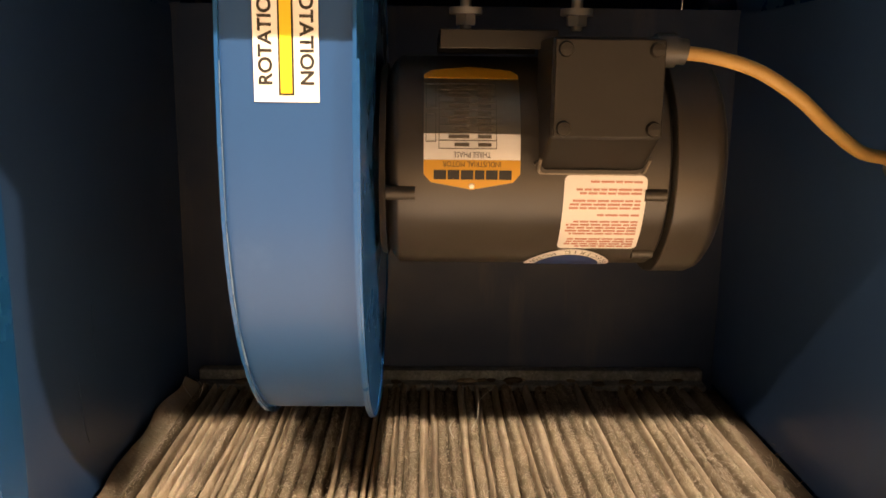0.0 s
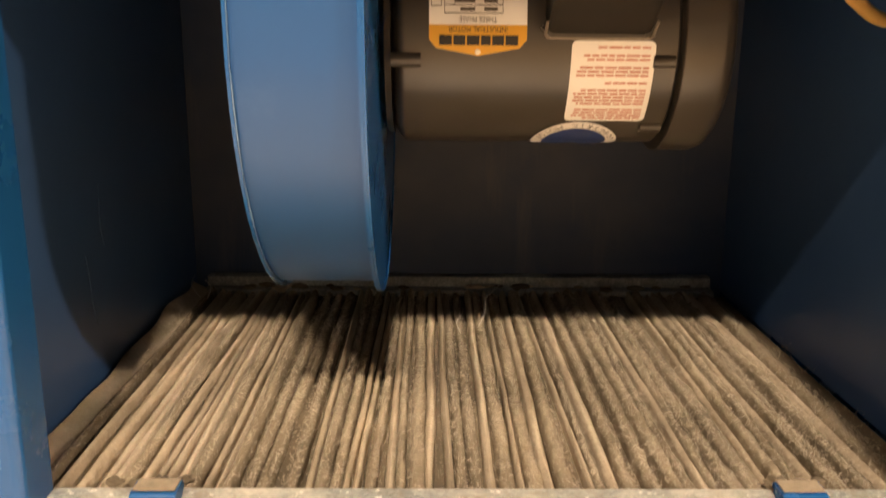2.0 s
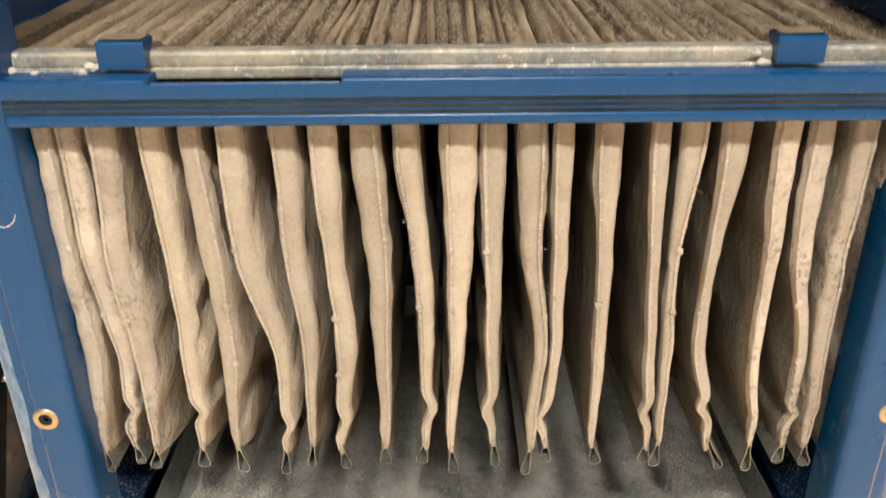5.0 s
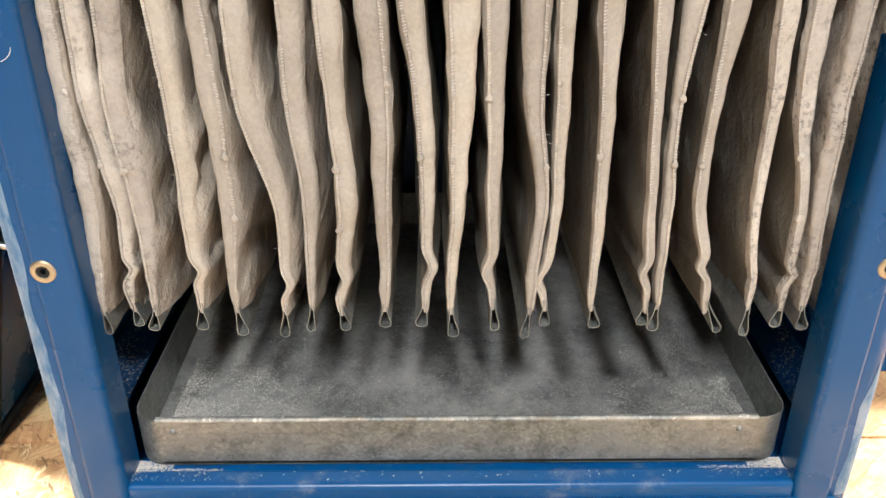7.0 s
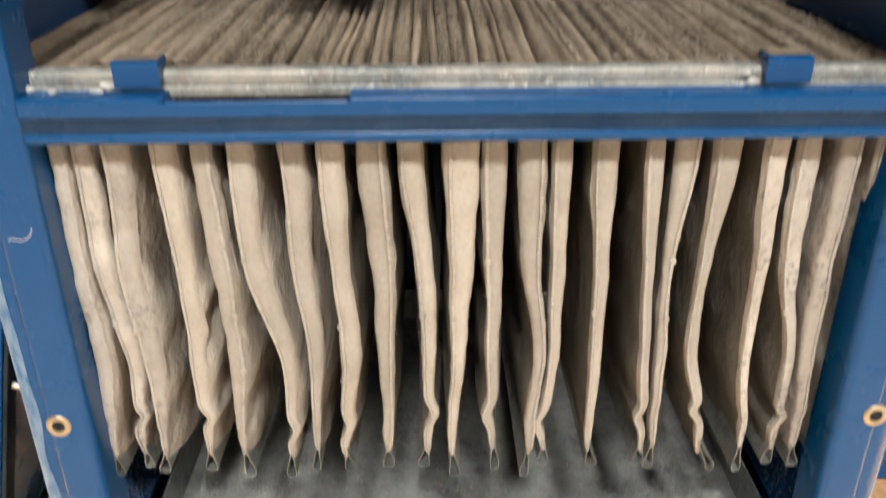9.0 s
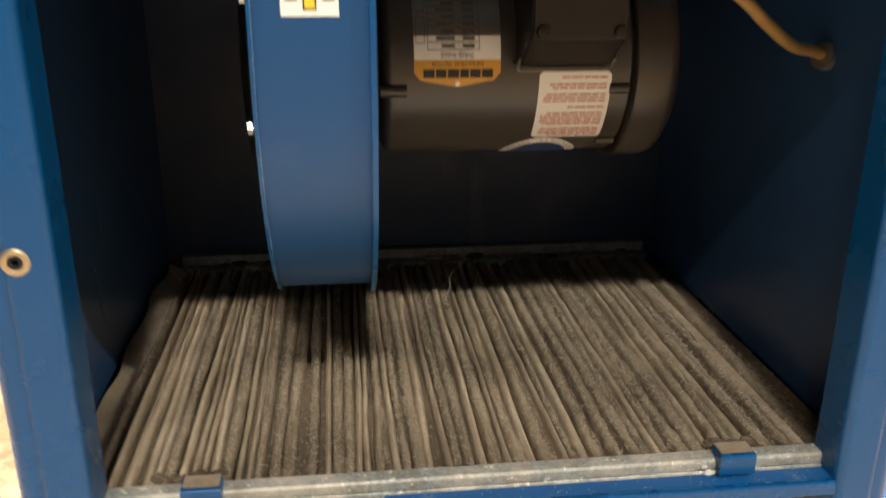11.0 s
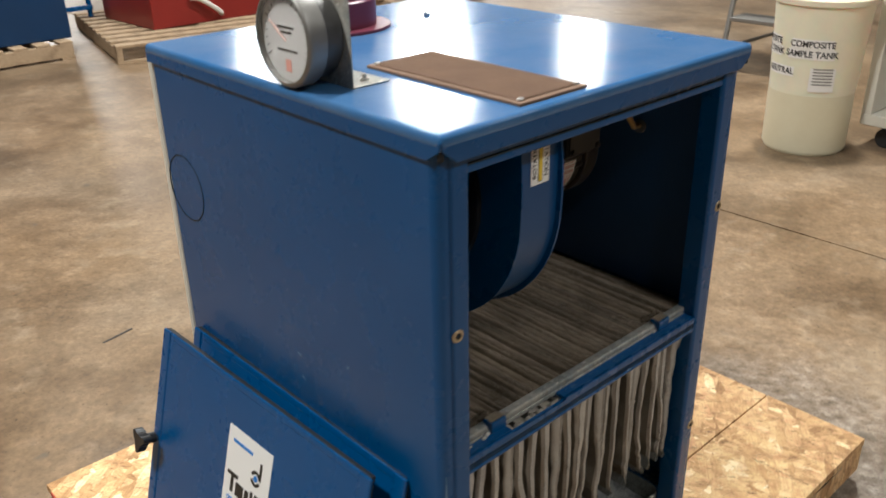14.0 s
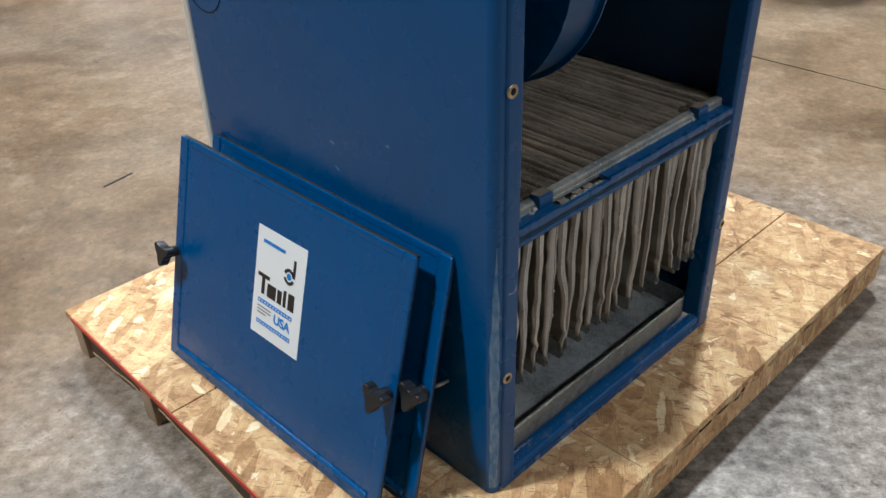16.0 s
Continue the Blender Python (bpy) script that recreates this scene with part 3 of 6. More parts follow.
# unseen walls and roof close the hall; their tones set the bounced light
for name, b in (("wall_south", (-18, 24, -16.3, -16, FLOOR, 6.3)), ("wall_north", (-18, 24, 26, 26.3, FLOOR, 6.3)),
                ("wall_west", (-18.3, -18, -16, 26, FLOOR, 6.3)), ("wall_east", (24, 24.3, -16, 26, FLOOR, 6.3))):
    tagged(obj(name, box(*b), WALL), "unseen plain grey warehouse wall, tone set for bounced light", "wall", kind="structure")
tagged(obj("ceiling", box(-18, 24, -16, 26, 6.3, 6.5), ROOF), "unseen dark warehouse roof deck, tone set for bounced light", "ceiling", kind="structure")

# ---- pallet ----
PX0, PX1, PY0, PY1 = -0.555, 0.78, -0.142, 0.942
pallet = thing("pallet", (0.1, 0.4, FLOOR), "shop-made pallet of pressed flake board on timber runners", "pallet")
for y0, y1 in ((PY0, 0.082), (0.0845, 0.516), (0.5185, PY1)):
    part("deck_board", box(PX0, PX1, y0, y1, -0.018, 0.0, 0.0015, 1), OSB, pallet)
for x in (-0.105, 0.114, 0.332, 0.55):
    part("saw_score", turned(box(-0.0005, 0.0005, -0.06, 0.06, -0.001, 0.0003), pose(x, -0.068, 0, 0, 0, 2)), SCORE, pallet, "thin dark score in the board", None)
part("edge_stripe", box(PX0 - 0.002, PX0, PY0, PY1 - 0.03, -0.0125, -0.002), RED_EDGE, pallet, "red painted board edge")
part("front_rim", box(PX0 + 0.03, PX1 - 0.001, PY0 + 0.001, PY0 + 0.02, FLOOR + 0.024, -0.021, 0.002, 1), OSB, pallet, "pressed flake rim board")
chip = random.Random(21)
for k in range(44):
    x = chip.uniform(PX0 + 0.05, PX1 - 0.03)
    l, h = chip.uniform(0.007, 0.03), chip.uniform(0.0022, 0.0055)
    # every fourth chip is black, painting in a shaded notch
    part("chipped_edge", turned(prism([(-l, 0), (-l * 0.3, h * 0.6), (l, 0.0), (l * 0.4, -h), (-l * 0.5, -h * 0.8)], "y", -0.0012, 0.002), Matrix.Translation((x, PY0 + 0.0005, chip.uniform(-0.024, -0.016)))), HOLE if k % 4 == 0 else PINE, pallet, "splintered board edge", None)
for y in (PY0 + 0.07, 0.26, 0.62, 0.90):
    part("runner", box(PX0 + 0.006, PX1 - 0.004, y, y + 0.038, FLOOR, -0.018, 0.002, 1), PINE_GREY, pallet)
edge = [(0.298, FLOOR + 0.018)]
for k in range(1, 30):
    t = k / 29
    edge.append((0.298 + 0.602 * t, FLOOR + 0.012 + 0.026 * math.sin(math.pi * t) + 0.004 * noise.noise((t * 9, 1, 2))))
side = part("side_board", prism(edge + [(0.9, -0.0181), (0.298, -0.0181)], "x", PX0 + 0.016, PX0 + 0.028), PINE_SHADED, pallet, "inset side board with a torn lower edge", None)
part("torn_edge", sheet([Vector((y, z - 0.0022)) for y, z in edge], 0.004, PX0 + 0.0145, PX0 + 0.0275, "x"), PINE, side, "pale torn wood edge")

# ---- dust collector cabinet ----
W, D, TOP = 0.308, 0.668, 0.895
cabinet = thing("dust_collector", (0, 0.33, 0), "blue enamelled steel dust collector cabinet with both doors off", "machine")


def mirror(path, s):
    return [Vector((p[0] * s, p[1])) for p in path]


for s in (1, -1):
    stile = fillet([(0.262, 0.032), (0.262, 0.0), (0.2868, 0.0), (0.2868, 0.014)], [0, 0.004, 0.002, 0])
    side = fillet([(0.2882, 0.014), (0.2882, 0.001), (W, 0.001), (W, D), (0.285, D)], [0, 0.001, 0.013, 0.012, 0])
    part("front_stile", sheet(mirror(stile, s), 0.0025 * -s, 0.006, 0.886), BLUE, cabinet)
    part("side_panel", sheet(mirror(side, s), 0.0025 * s, 0.0, 0.886), BLUE, cabinet)
part("back_panel", box(-0.284, 0.284, D - 0.003, D, 0.0, 0.886), BLUE, cabinet)
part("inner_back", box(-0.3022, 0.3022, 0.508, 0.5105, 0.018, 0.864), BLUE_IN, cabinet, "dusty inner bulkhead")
# thin added sheets that carry the painted haze
for x0, x1 in ((-0.302, -0.3008), (0.3008, 0.302)):
    part("haze_liner", box(x0, x1, 0.034, 0.507, 0.447, 0.859), BLUE_WALL, cabinet, "added inner wall sheet with veiling haze painted in")
part("base_plate", box(-0.302, 0.302, 0.033, 0.507, 0.014, 0.018), BLUE_SILL, cabinet, "floor plate strewn with dust")
for s in (1, -1):
    flange = prism([(s * 0.302, 0.071), (s * 0.274, 0.0585), (s * 0.274, 0.0555), (s * 0.302, 0.068)], "y", 0.036, 0.506)
    part("tray_guide", flange, BLUE_LEDGE, cabinet, "sloping side flange strewn with dust", None)
part("rear_edge", box(-0.306, -0.284, D + 0.001, D + 0.02, 0.05, 0.885, 0.006), CREAM, cabinet, "pale strip along the rear edge")

# lid with folded lips, cut back at the corners
part("lid", box(-0.312, 0.312, -0.0125, D + 0.006, 0.877, TOP, 0.007, 3), BLUE_GLOSS, cabinet, "glossy blue lid")
part("lid_lip", prism([(-0.3105, 0.8868), (0.3105, 0.8868), (0.308, 0.876), (0.287, 0.860), (-0.287, 0.860), (-0.308, 0.876)], "y", -0.0118, -0.0075, 0.0012), BLUE, cabinet)
for s in (1, -1):
    x0, x1 = sorted((s * 0.3068, s * 0.3114))
    part("lid_lip", prism([(-0.011, 0.8868), (D + 0.005, 0.8868), (D + 0.005, 0.866), (0.012, 0.862), (-0.009, 0.876)], "x", x0, x1, 0.0012), BLUE, cabinet)
    part("corner_fold", box(min(s * 0.303, s * 0.309), max(s * 0.303, s * 0.309), -0.009, -0.003, 0.864, 0.878, 0.0015), HOLE, cabinet, "dark open fold at the lid corner")
part("lid_bolt", lathe([(0, 0), (0.006, 0.0005), (0.006, 0.004), (0.003, 0.006), (0, 0.006)], "z", (0.146, 0.523, TOP), 12), STEEL, cabinet)

# front rails
top_rail = part("top_rail", merge(box(-0.2866, 0.2866, 0.0005, 0.03, 0.838, 0.8478, 0.0015), box(-0.2866, 0.2866, 0.0012, 0.03, 0.8495, 0.877, 0.0012)), BLUE, cabinet)
part("gasket_line", box(-0.28, 0.28, -0.0002, 0.002, 0.8476, 0.8497), GRIME, top_rail, "dark gasket residue line")
mid_rail = part("middle_rail", merge(merge(prism([(-0.2615, 0.4369), (0.2615, 0.4369), (0.2615, 0.4489), (-0.069, 0.4489), (-0.069, 0.4439), (-0.1775, 0.4439), (-0.1775, 0.4489), (-0.2615, 0.4489)], "y", -0.0006, 0.0055, 0.0018),
                merge(box(-0.2613, -0.1775, 0.0212, 0.03, 0.4404, 0.4444), box(-0.069, 0.2613, 0.0212, 0.03, 0.4404, 0.4444))),
                merge(box(-0.2613, 0.2613, 0.0012, 0.005, 0.4279, 0.4379), box(-0.2615, 0.2615, -0.0006, 0.03, 0.4212, 0.4286, 0.0025, 3))), BLUE, cabinet)
for x0, x1 in ((-0.2613, -0.1775), (-0.069, 0.2613)):
    part("ledge", box(x0, x1, 0.0052, 0.021, 0.4444, 0.4485), BLUE_LEDGE, mid_rail, "ledge under a pale film of dust", None)
# black strip that paints the shade inside the rail's cut-out
part("notch_shade", box(-0.2, -0.05, 0.0052, 0.0302, 0.4287, 0.4299), RUBBER, mid_rail, "black strip standing in for the rail's shaded hollow", None)
for z in (0.4292, 0.4328, 0.4362):
    part("gasket_line", box(-0.262, 0.262, 0.0002, 0.002, z - 0.0009, z + 0.0009, 0.0004, 1), GRIME, mid_rail, "dark gasket residue line")
part("bottom_rail", merge(box(-0.2615, 0.2615, -0.0006, 0.02, 0.003, 0.026, 0.005, 3), box(-0.2615, 0.2615, 0.012, 0.032, 0.003, 0.0225, 0.002)), BLUE_SILL, cabinet, "bottom rail filmed with pale dust")
part("foot_flange", prism([(-0.284, 0.0005), (0.284, 0.0005), (0.2935, 0.009), (0.2935, 0.0125), (-0.2935, 0.0125), (-0.2935, 0.009)], "y", -0.0022, -0.0007, 0.0006), BLUE, cabinet)
for s in (1, -1):
    for z in (0.219, 0.641):
        ins = part("threaded_insert", turned(lathe([(0.0046, 0), (0.0046, 0.0022), (0.0053, 0.0027), (0.0076, 0.0026), (0.0087, 0.0014), (0.0088, 0)], "z", (0, 0, 0), 24), Matrix.Translation((s * 0.2835 + 0.0025, -0.0012, z)) @ Matrix.Rotation(radians(90), 4, "X")), BRASS, cabinet, "brass threaded door insert")
        part("bore", turned(lathe([(0, 0), (0.0047, 0), (0.0047, 0.0016), (0.0022, 0.0012), (0, 0.0012)], "z", (0, 0, 0), 16), Matrix.Translation((s * 0.2835 + 0.0025, -0.0013, z)) @ Matrix.Rotation(radians(90), 4, "X")), HOLE, ins)
# clips that hold the filter frame down
for x0, x1 in ((-0.207, -0.18), (0.176, 0.203)):
    clip = sheet(fillet([(0.0125, 0.4515), (0.0125, 0.467), (0.03, 0.4678), (0.03, 0.4635)], [0, 0.002, 0.002, 0]), -0.0018, x0, x1, "x")
    for x in (x0, x1 - 0.0018):
        merge(clip, prism([(0.0146, 0.4522), (0.0146, 0.4657), (0.0298, 0.4663), (0.0298, 0.4637)], "x", x, x + 0.0018))
    held = part("hold_down_clip", clip, BLUE, cabinet)
    part("dust_cake", box(x0 + 0.001, x1 - 0.001, 0.0155, 0.0295, 0.4679, 0.4687, 0.0003, 1), CAKED, held, "brown dust caked on the clip", None)
part("side_box", box(W + 0.001, 0.578, 0.176, 0.44, 0.0005, 0.25, 0.004), BLUE, cabinet, "boxed side duct")
part("knockout", torus((-0.3082, 0.608, 0.67), "x", 0.055, 0.0009, 48, 6), GRIME, cabinet, "round pressed knockout outline")
for y, z, a, l in ((0.306, 0.448, 0.5, 0.007), (0.312, 0.487, 0.4, 0.007), (0.39, 0.33, 1.0, 0.003), (0.19, 0.52, 0.2, 0.003)):
    part("paint_chip", turned(box(-0.0003, 0.0003, -l * 0.7, l * 0.7, -0.0011, 0.0011), Matrix.Translation((-0.3082, y, z)) @ Matrix.Rotation(a, 4, "X")), RUBBED, cabinet, "chipped paint showing pale metal", None)
# scuffed strip down the rounded front corners, their reflected highlight painted in
for s, z0, z1 in ((-1, 0.012, 0.44), (1, 0.012, 0.14)):
    bm = bmesh.new()
    rows = []
    for k in range(40):
        z = z0 + (z1 - z0) * k / 39
        fade = min(1, 3 * (1 - k / 39)) * (0.75 + 0.35 * noise.noise((z * 24, s, 0)))
        mid = 0.5 + 0.22 * noise.noise((z * 13, s, 3))
        rows.append([])
        for f in range(6):
            t = mid + (f / 5 - 0.5) * 1.4 * max(0.05, fade)
            rows[-1].append(bm.verts.new((s * (0.295 + 0.01335 * math.sin(t)), 0.014 - 0.01335 * math.cos(t), z)))
    for u, v in zip(rows, rows[1:]):
        for i in range(5):
            bm.faces.new((u[i], u[i + 1], v[i + 1], v[i]))
    part("scuff", bm, RUBBED, cabinet, "rubbed pale corner paint with a painted highlight")
for pts in (((0.208, 0.56), (0.212, 0.54), (0.214, 0.518), (0.221, 0.5)), ((0.245, 0.61), (0.242, 0.58), (0.246, 0.56))):
    part("scratch", tube(smooth_path([(-0.3006, y, z) for y, z in pts]), 0.0004, 5), FAINT, cabinet, "faint scratch on the inner wall")

# vent screen on the lid
vent = part("vent_screen", merge(box(-0.176, -0.056, 0.002, 0.283, TOP - 0.001, TOP + 0.004, 0.0015), box(-0.168, -0.064, 0.01, 0.275, TOP + 0.0038, TOP + 0.0052, 0.0006)), SCREEN, cabinet, "brown expanded vent screen")
bm = bmesh.new()
SX0, SX1, SY0, SY1 = -0.167, -0.065, 0.011, 0.274
for s in (1, -1):
    for k in range(110):
        # crossing strands at 60 degrees, cut at the frame
        c = -0.3 + 0.0068 * k
        ends = []
        for x in (SX0, SX1):
            y = c + s * 1.73 * (x + 0.116)
            y2 = min(SY1, max(SY0, y))
            ends.append((-0.116 + (y2 - c) / (s * 1.73), y2))
        if SX0 - 1e-4 <= ends[0][0] <= SX1 and SX0 <= ends[1][0] <= SX1 + 1e-4 and abs(ends[0][0] - ends[1][0]) > 0.004:
            merge(bm, rod((*ends[0], TOP + 0.0056), (*ends[1], TOP + 0.0056), 0.0009, 4))
part("screen_rib", bm, SCREEN, vent, smooth=None)
for x, y in ((-0.165, 0.012), (-0.066, 0.274), (-0.165, 0.274), (-0.066, 0.012)):
    part("screw", lathe([(0, 0), (0.0042, 0), (0.0038, 0.002), (0, 0.0028)], "z", (x, y, TOP + 0.0045), 12), STEEL, vent)

# maroon duct collar
collar = thing("duct_collar", (-0.03, 0.56, TOP), "maroon painted flanged duct collar on the lid", "duct collar")
part("flange", lathe([(0.07, 0), (0.096, 0), (0.097, 0.003), (0.096, 0.005), (0.07, 0.005)], "z", (-0.03, 0.56, TOP), 48), PURPLE, collar)
part("ring", lathe([(0.07, 0.0), (0.073, 0.0), (0.073, 0.046), (0.07, 0.048), (0.068, 0.046), (0.068, 0.0)], "z", (-0.03, 0.56, TOP), 48), PURPLE, collar)

# pressure gauge on an angle bracket
gauge = thing("pressure_gauge", (-0.258, 0.27, TOP), "round dial pressure gauge on a steel angle bracket", "gauge")
GY, GZ = 0.268, 0.957
part("bracket", merge(box(-0.2585, -0.2565, 0.204, 0.335, TOP, 1.02, 0.0008, 1), box(-0.2565, -0.2, 0.204, 0.335, TOP, TOP + 0.002, 0.0008, 1)), ZINC_PALE, gauge, "bent zinc bracket")
part("bolt", lathe([(0, 0), (0.006, 0), (0.006, 0.003), (0.003, 0.0035), (0.003, 0.008), (0, 0.008)], "z", (-0.225, 0.224, TOP + 0.002), 8), STEEL, gauge)
case = part("case", lathe([(0, -0.259), (0.052, -0.259), (0.0545, -0.263), (0.0545, -0.2865), (0.05, -0.2868), (0, -0.2868)], "x", (0, GY, GZ), 48), CAST_GREY, gauge, "dark grey cast case")
part("bezel", lathe([(0.05, -0.287), (0.059, -0.287), (0.061, -0.289), (0.061, -0.31), (0.057, -0.314), (0.0545, -0.314), (0.0545, -0.305), (0, -0.305)], "x", (0, GY, GZ), 48), GREY_STEEL, case, "bright steel bezel ring")
part("dial", lathe([(0, -0.3053), (0.054, -0.3053), (0.054, -0.3058), (0, -0.3058)], "x", (0, GY, GZ), 40), DIAL, case, "white dial")
bm = bmesh.new()
for k in range(21):
    a = radians(210 - 12 * k)
    l = 0.009 if k % 5 == 0 else 0.005
    for r0, r1 in ((0.042, 0.042 + l),):
        merge(bm, rod((-0.3061, GY - r0 * math.cos(a), GZ + r0 * math.sin(a)), (-0.3061, GY - r1 * math.cos(a), GZ + r1 * math.sin(a)), 0.0006, 4))
for z, w in ((0.012, 0.018), (0.006, 0.012), (-0.016, 0.022)):
    merge(bm, box(-0.3063, -0.3058, GY - w, GY + w, GZ + z - 0.0012, GZ + z + 0.0012))
part("scale_mark", bm, INK, case, "scale marks and print bars", None)
part("needle", rod((-0.3072, GY, GZ - 0.004), (-0.3072, GY + 0.034, GZ + 0.018), 0.0008, 6), RED_INK, case, "red needle")
part("red_mark", box(-0.3065, -0.3058, GY - 0.006, GY + 0.006, GZ - 0.042, GZ - 0.027), RED_INK, case, "red panel on the dial")
part("window", lathe([(0, -0.312), (0.0543, -0.312), (0.0543, -0.3105), (0, -0.3105)], "x", (0, GY, GZ), 40), GLASS, case, "clear dial window").visible_shadow = False

# ---- blower ----
CY, CZ = 0.222, 0.740
BX0, BX1 = -0.1465, -0.077
blower = thing("blower_housing", (-0.11, CY, 0.55), "blue painted steel blower scroll hung under the lid", "blower")
scroll = [Vector((0.023, 0.864)), Vector((0.022, 0.8)), Vector((0.0215, 0.76))]
for k in range(1, 40):
    a = k / 39
    f = math.pi + a * radians(265)
    r = 0.2 - 0.007 * a / 0.34 if a < 0.34 else 0.193 - 0.045 * (a - 0.34) / 0.66
    scroll.append(Vector((CY + r * math.cos(f), CZ + r * math.sin(f))))
scroll.append(Vector((0.15, 0.864)))


def scroll_plate(x0, x1, grow):
    pts = []
    for p in scroll:
        d = p - Vector((CY, CZ))
        pts.append(tuple(p + d.normalized() * grow * (1 if p.y < 0.85 else 0.2)))
    return prism(pts, "x", x0, x1)


part("scroll_band", sheet(scroll, 0.002, BX0, BX1, "x"), BLUE_DULL, blower, "curved blue band")
part("side_plate", scroll_plate(BX0 - 0.002, BX0, 0.004), BLUE, blower)
part("side_plate", scroll_plate(BX1, BX1 + 0.002, 0.008), BLUE, blower)
part("rim", sheet([p + (p - Vector((CY, CZ))).normalized() * 0.0075 for p in scroll[1:-1]], 0.0012, BX1 - 0.0004, BX1 + 0.0035, "x"), BLUE, blower, "flanged rim")
bm = bmesh.new()
rows = []
for k, p in enumerate(scroll[1:26]):
    w = 0.0003 + 0.0014 * noise.noise((k * 0.9, 3, 1))
    d = (p - Vector((CY, CZ))).normalized() * 0.0025
    rows.append([bm.verts.new((x, p.x + d.x, p.y + d.y)) for x in (BX0 - 0.0002, BX0 + max(0.0002, w))])
for u, v in zip(rows, rows[1:]):
    bm.faces.new((u[0], u[1], v[1], v[0]))
part("rubbed_edge", bm, WORN, blower, "edge rubbed to pale metal")
inlet = part("inlet_ring", lathe([(0.09, -0.1485), (0.134, -0.1485), (0.134, -0.156), (0.128, -0.158), (0.102, -0.158), (0.094, -0.166), (0.088, -0.166), (0.08, -0.15)], "x", (0, CY, CZ), 48), BLACK, blower, "glossy black inlet ring")
part("inlet_mouth", lathe([(0, -0.1495), (0.09, -0.1495), (0.09, -0.1505), (0, -0.1505)], "x", (0, CY, CZ), 36), HOLE, inlet)
for k in range(8):
    a = radians(22 + 45 * k)
    part("bolt", lathe([(0, 0), (0.005, 0), (0.005, -0.004), (0, -0.005)], "x", (-0.158, CY + 0.118 * math.cos(a), CZ + 0.118 * math.sin(a)), 6), STEEL, inlet)
# rotation label: its face looks forward
LX, LZ = -0.112, 0.8405


def on_band(bm, lift):
    bm.transform(Matrix.Translation((LX, 0.0218 - lift, LZ)) @ Matrix.Rotation(radians(90), 4, "X"))
    return bm


label = part("rotation_label", on_band(slab([(-0.017, -0.061), (0.017, -0.061), (0.017, 0.02), (-0.017, 0.02)], 0.0005), 0.0004), WHITE, blower, "white rotation sticker")
part("arrow_edge", on_band(slab([(-0.004, -0.0575), (0.004, -0.0575), (0.004, 0.02), (-0.004, 0.02)], 0.0003), 0.001), INK, label, smooth=None)
part("arrow_bar", on_band(slab([(-0.003, -0.0565), (0.003, -0.0565), (0.003, 0.02), (-0.003, 0.02)], 0.0003), 0.0014), YELLOW, label, "yellow arrow bar", None)
for s, turn in ((-1, 90), (1, -90)):
    part("lettering", on_band(turned(text_bm("ROTATION", 0.0098, 1.05, 0.00028), Matrix.Translation((s * 0.0105, -0.026, 0)) @ Matrix.Rotation(radians(turn), 4, "Z")), 0.0012), INK, label, smooth=None)

# ---- motor ----
MZ, R = 0.731, 0.078
motor = thing("electric_motor", (0.05, CY, MZ), "dark bronze three phase electric motor hung upside down", "motor")
part("shell", lathe([(0.02, -0.066), (0.066, -0.066), (0.0735, -0.062), (R, -0.057), (R, 0.128), (0.02, 0.128)], "x", (0, CY, MZ), 64), MOTOR, motor)
part("front_bell", lathe([(0.03, -0.076), (0.058, -0.076), (0.071, -0.071), (0.0725, -0.0665), (0.03, -0.0665)], "x", (0, CY, MZ), 48), MOTOR, motor)
part("fan_cover", lathe([(0.02, 0.1308), (0.0825, 0.1308), (0.084, 0.1322), (0.084, 0.158), (0.0815, 0.164), (0.076, 0.168), (0.066, 0.17), (0.0, 0.17)], "x", (0, CY, MZ), 64), MOTOR, motor, "rounded fan cover")
part("cover_gap", lathe([(0.02, 0.1278), (0.0745, 0.1278), (0.0745, 0.131), (0.02, 0.131)], "x", (0, CY, MZ), 48), HOLE, motor, "dark slot before the fan cover")
for th in (-11.5, -53):
    y, z = CY - (R - 0.0005) * math.cos(radians(th)), MZ + (R - 0.0005) * math.sin(radians(th))
    if th > -20:
        part("lug", rod((-0.066, y, z), (-0.046, y, z), 0.005, 10), MOTOR, motor)
    part("lug", rod((0.112, y, z), (0.127, y, z), 0.0045, 10), MOTOR, motor)
jb = part("junction_box", prism([(0.1, 0.757), (0.1, 0.814), (0.104, 0.819), (0.17, 0.819), (0.17, 0.79), (0.16, 0.735), (0.14, 0.731)], "x", 0.038, 0.108, 0.003), MOTOR_SHADED, motor, "boxy conduit box")
part("cover", box(0.0395, 0.1075, 0.0965, 0.0998, 0.7575, 0.8175, 0.0012), MOTOR_SHADED, jb, "flat box cover")
part("skirt", sheet(fillet([(0.034, 0.737), (0.04, 0.731), (0.104, 0.731), (0.11, 0.737)], [0, 0.003, 0.003, 0]), 0.0025, 0.135, 0.1425, "y"), MOTOR, jb)
for x, z in ((0.046, 0.763), (0.102, 0.763), (0.046, 0.811), (0.102, 0.811)):
    part("screw", merge(turned(lathe([(0, 0), (0.005, 0), (0.0042, 0.003), (0, 0.0035)], "z", (0, 0, 0), 12), Matrix.Translation((x, 0.0966, z)) @ Matrix.Rotation(radians(90), 4, "X")), box(x - 0.004, x + 0.004, 0.0925, 0.0932, z - 0.0005, z + 0.0005)), MOTOR_SHADED, jb)
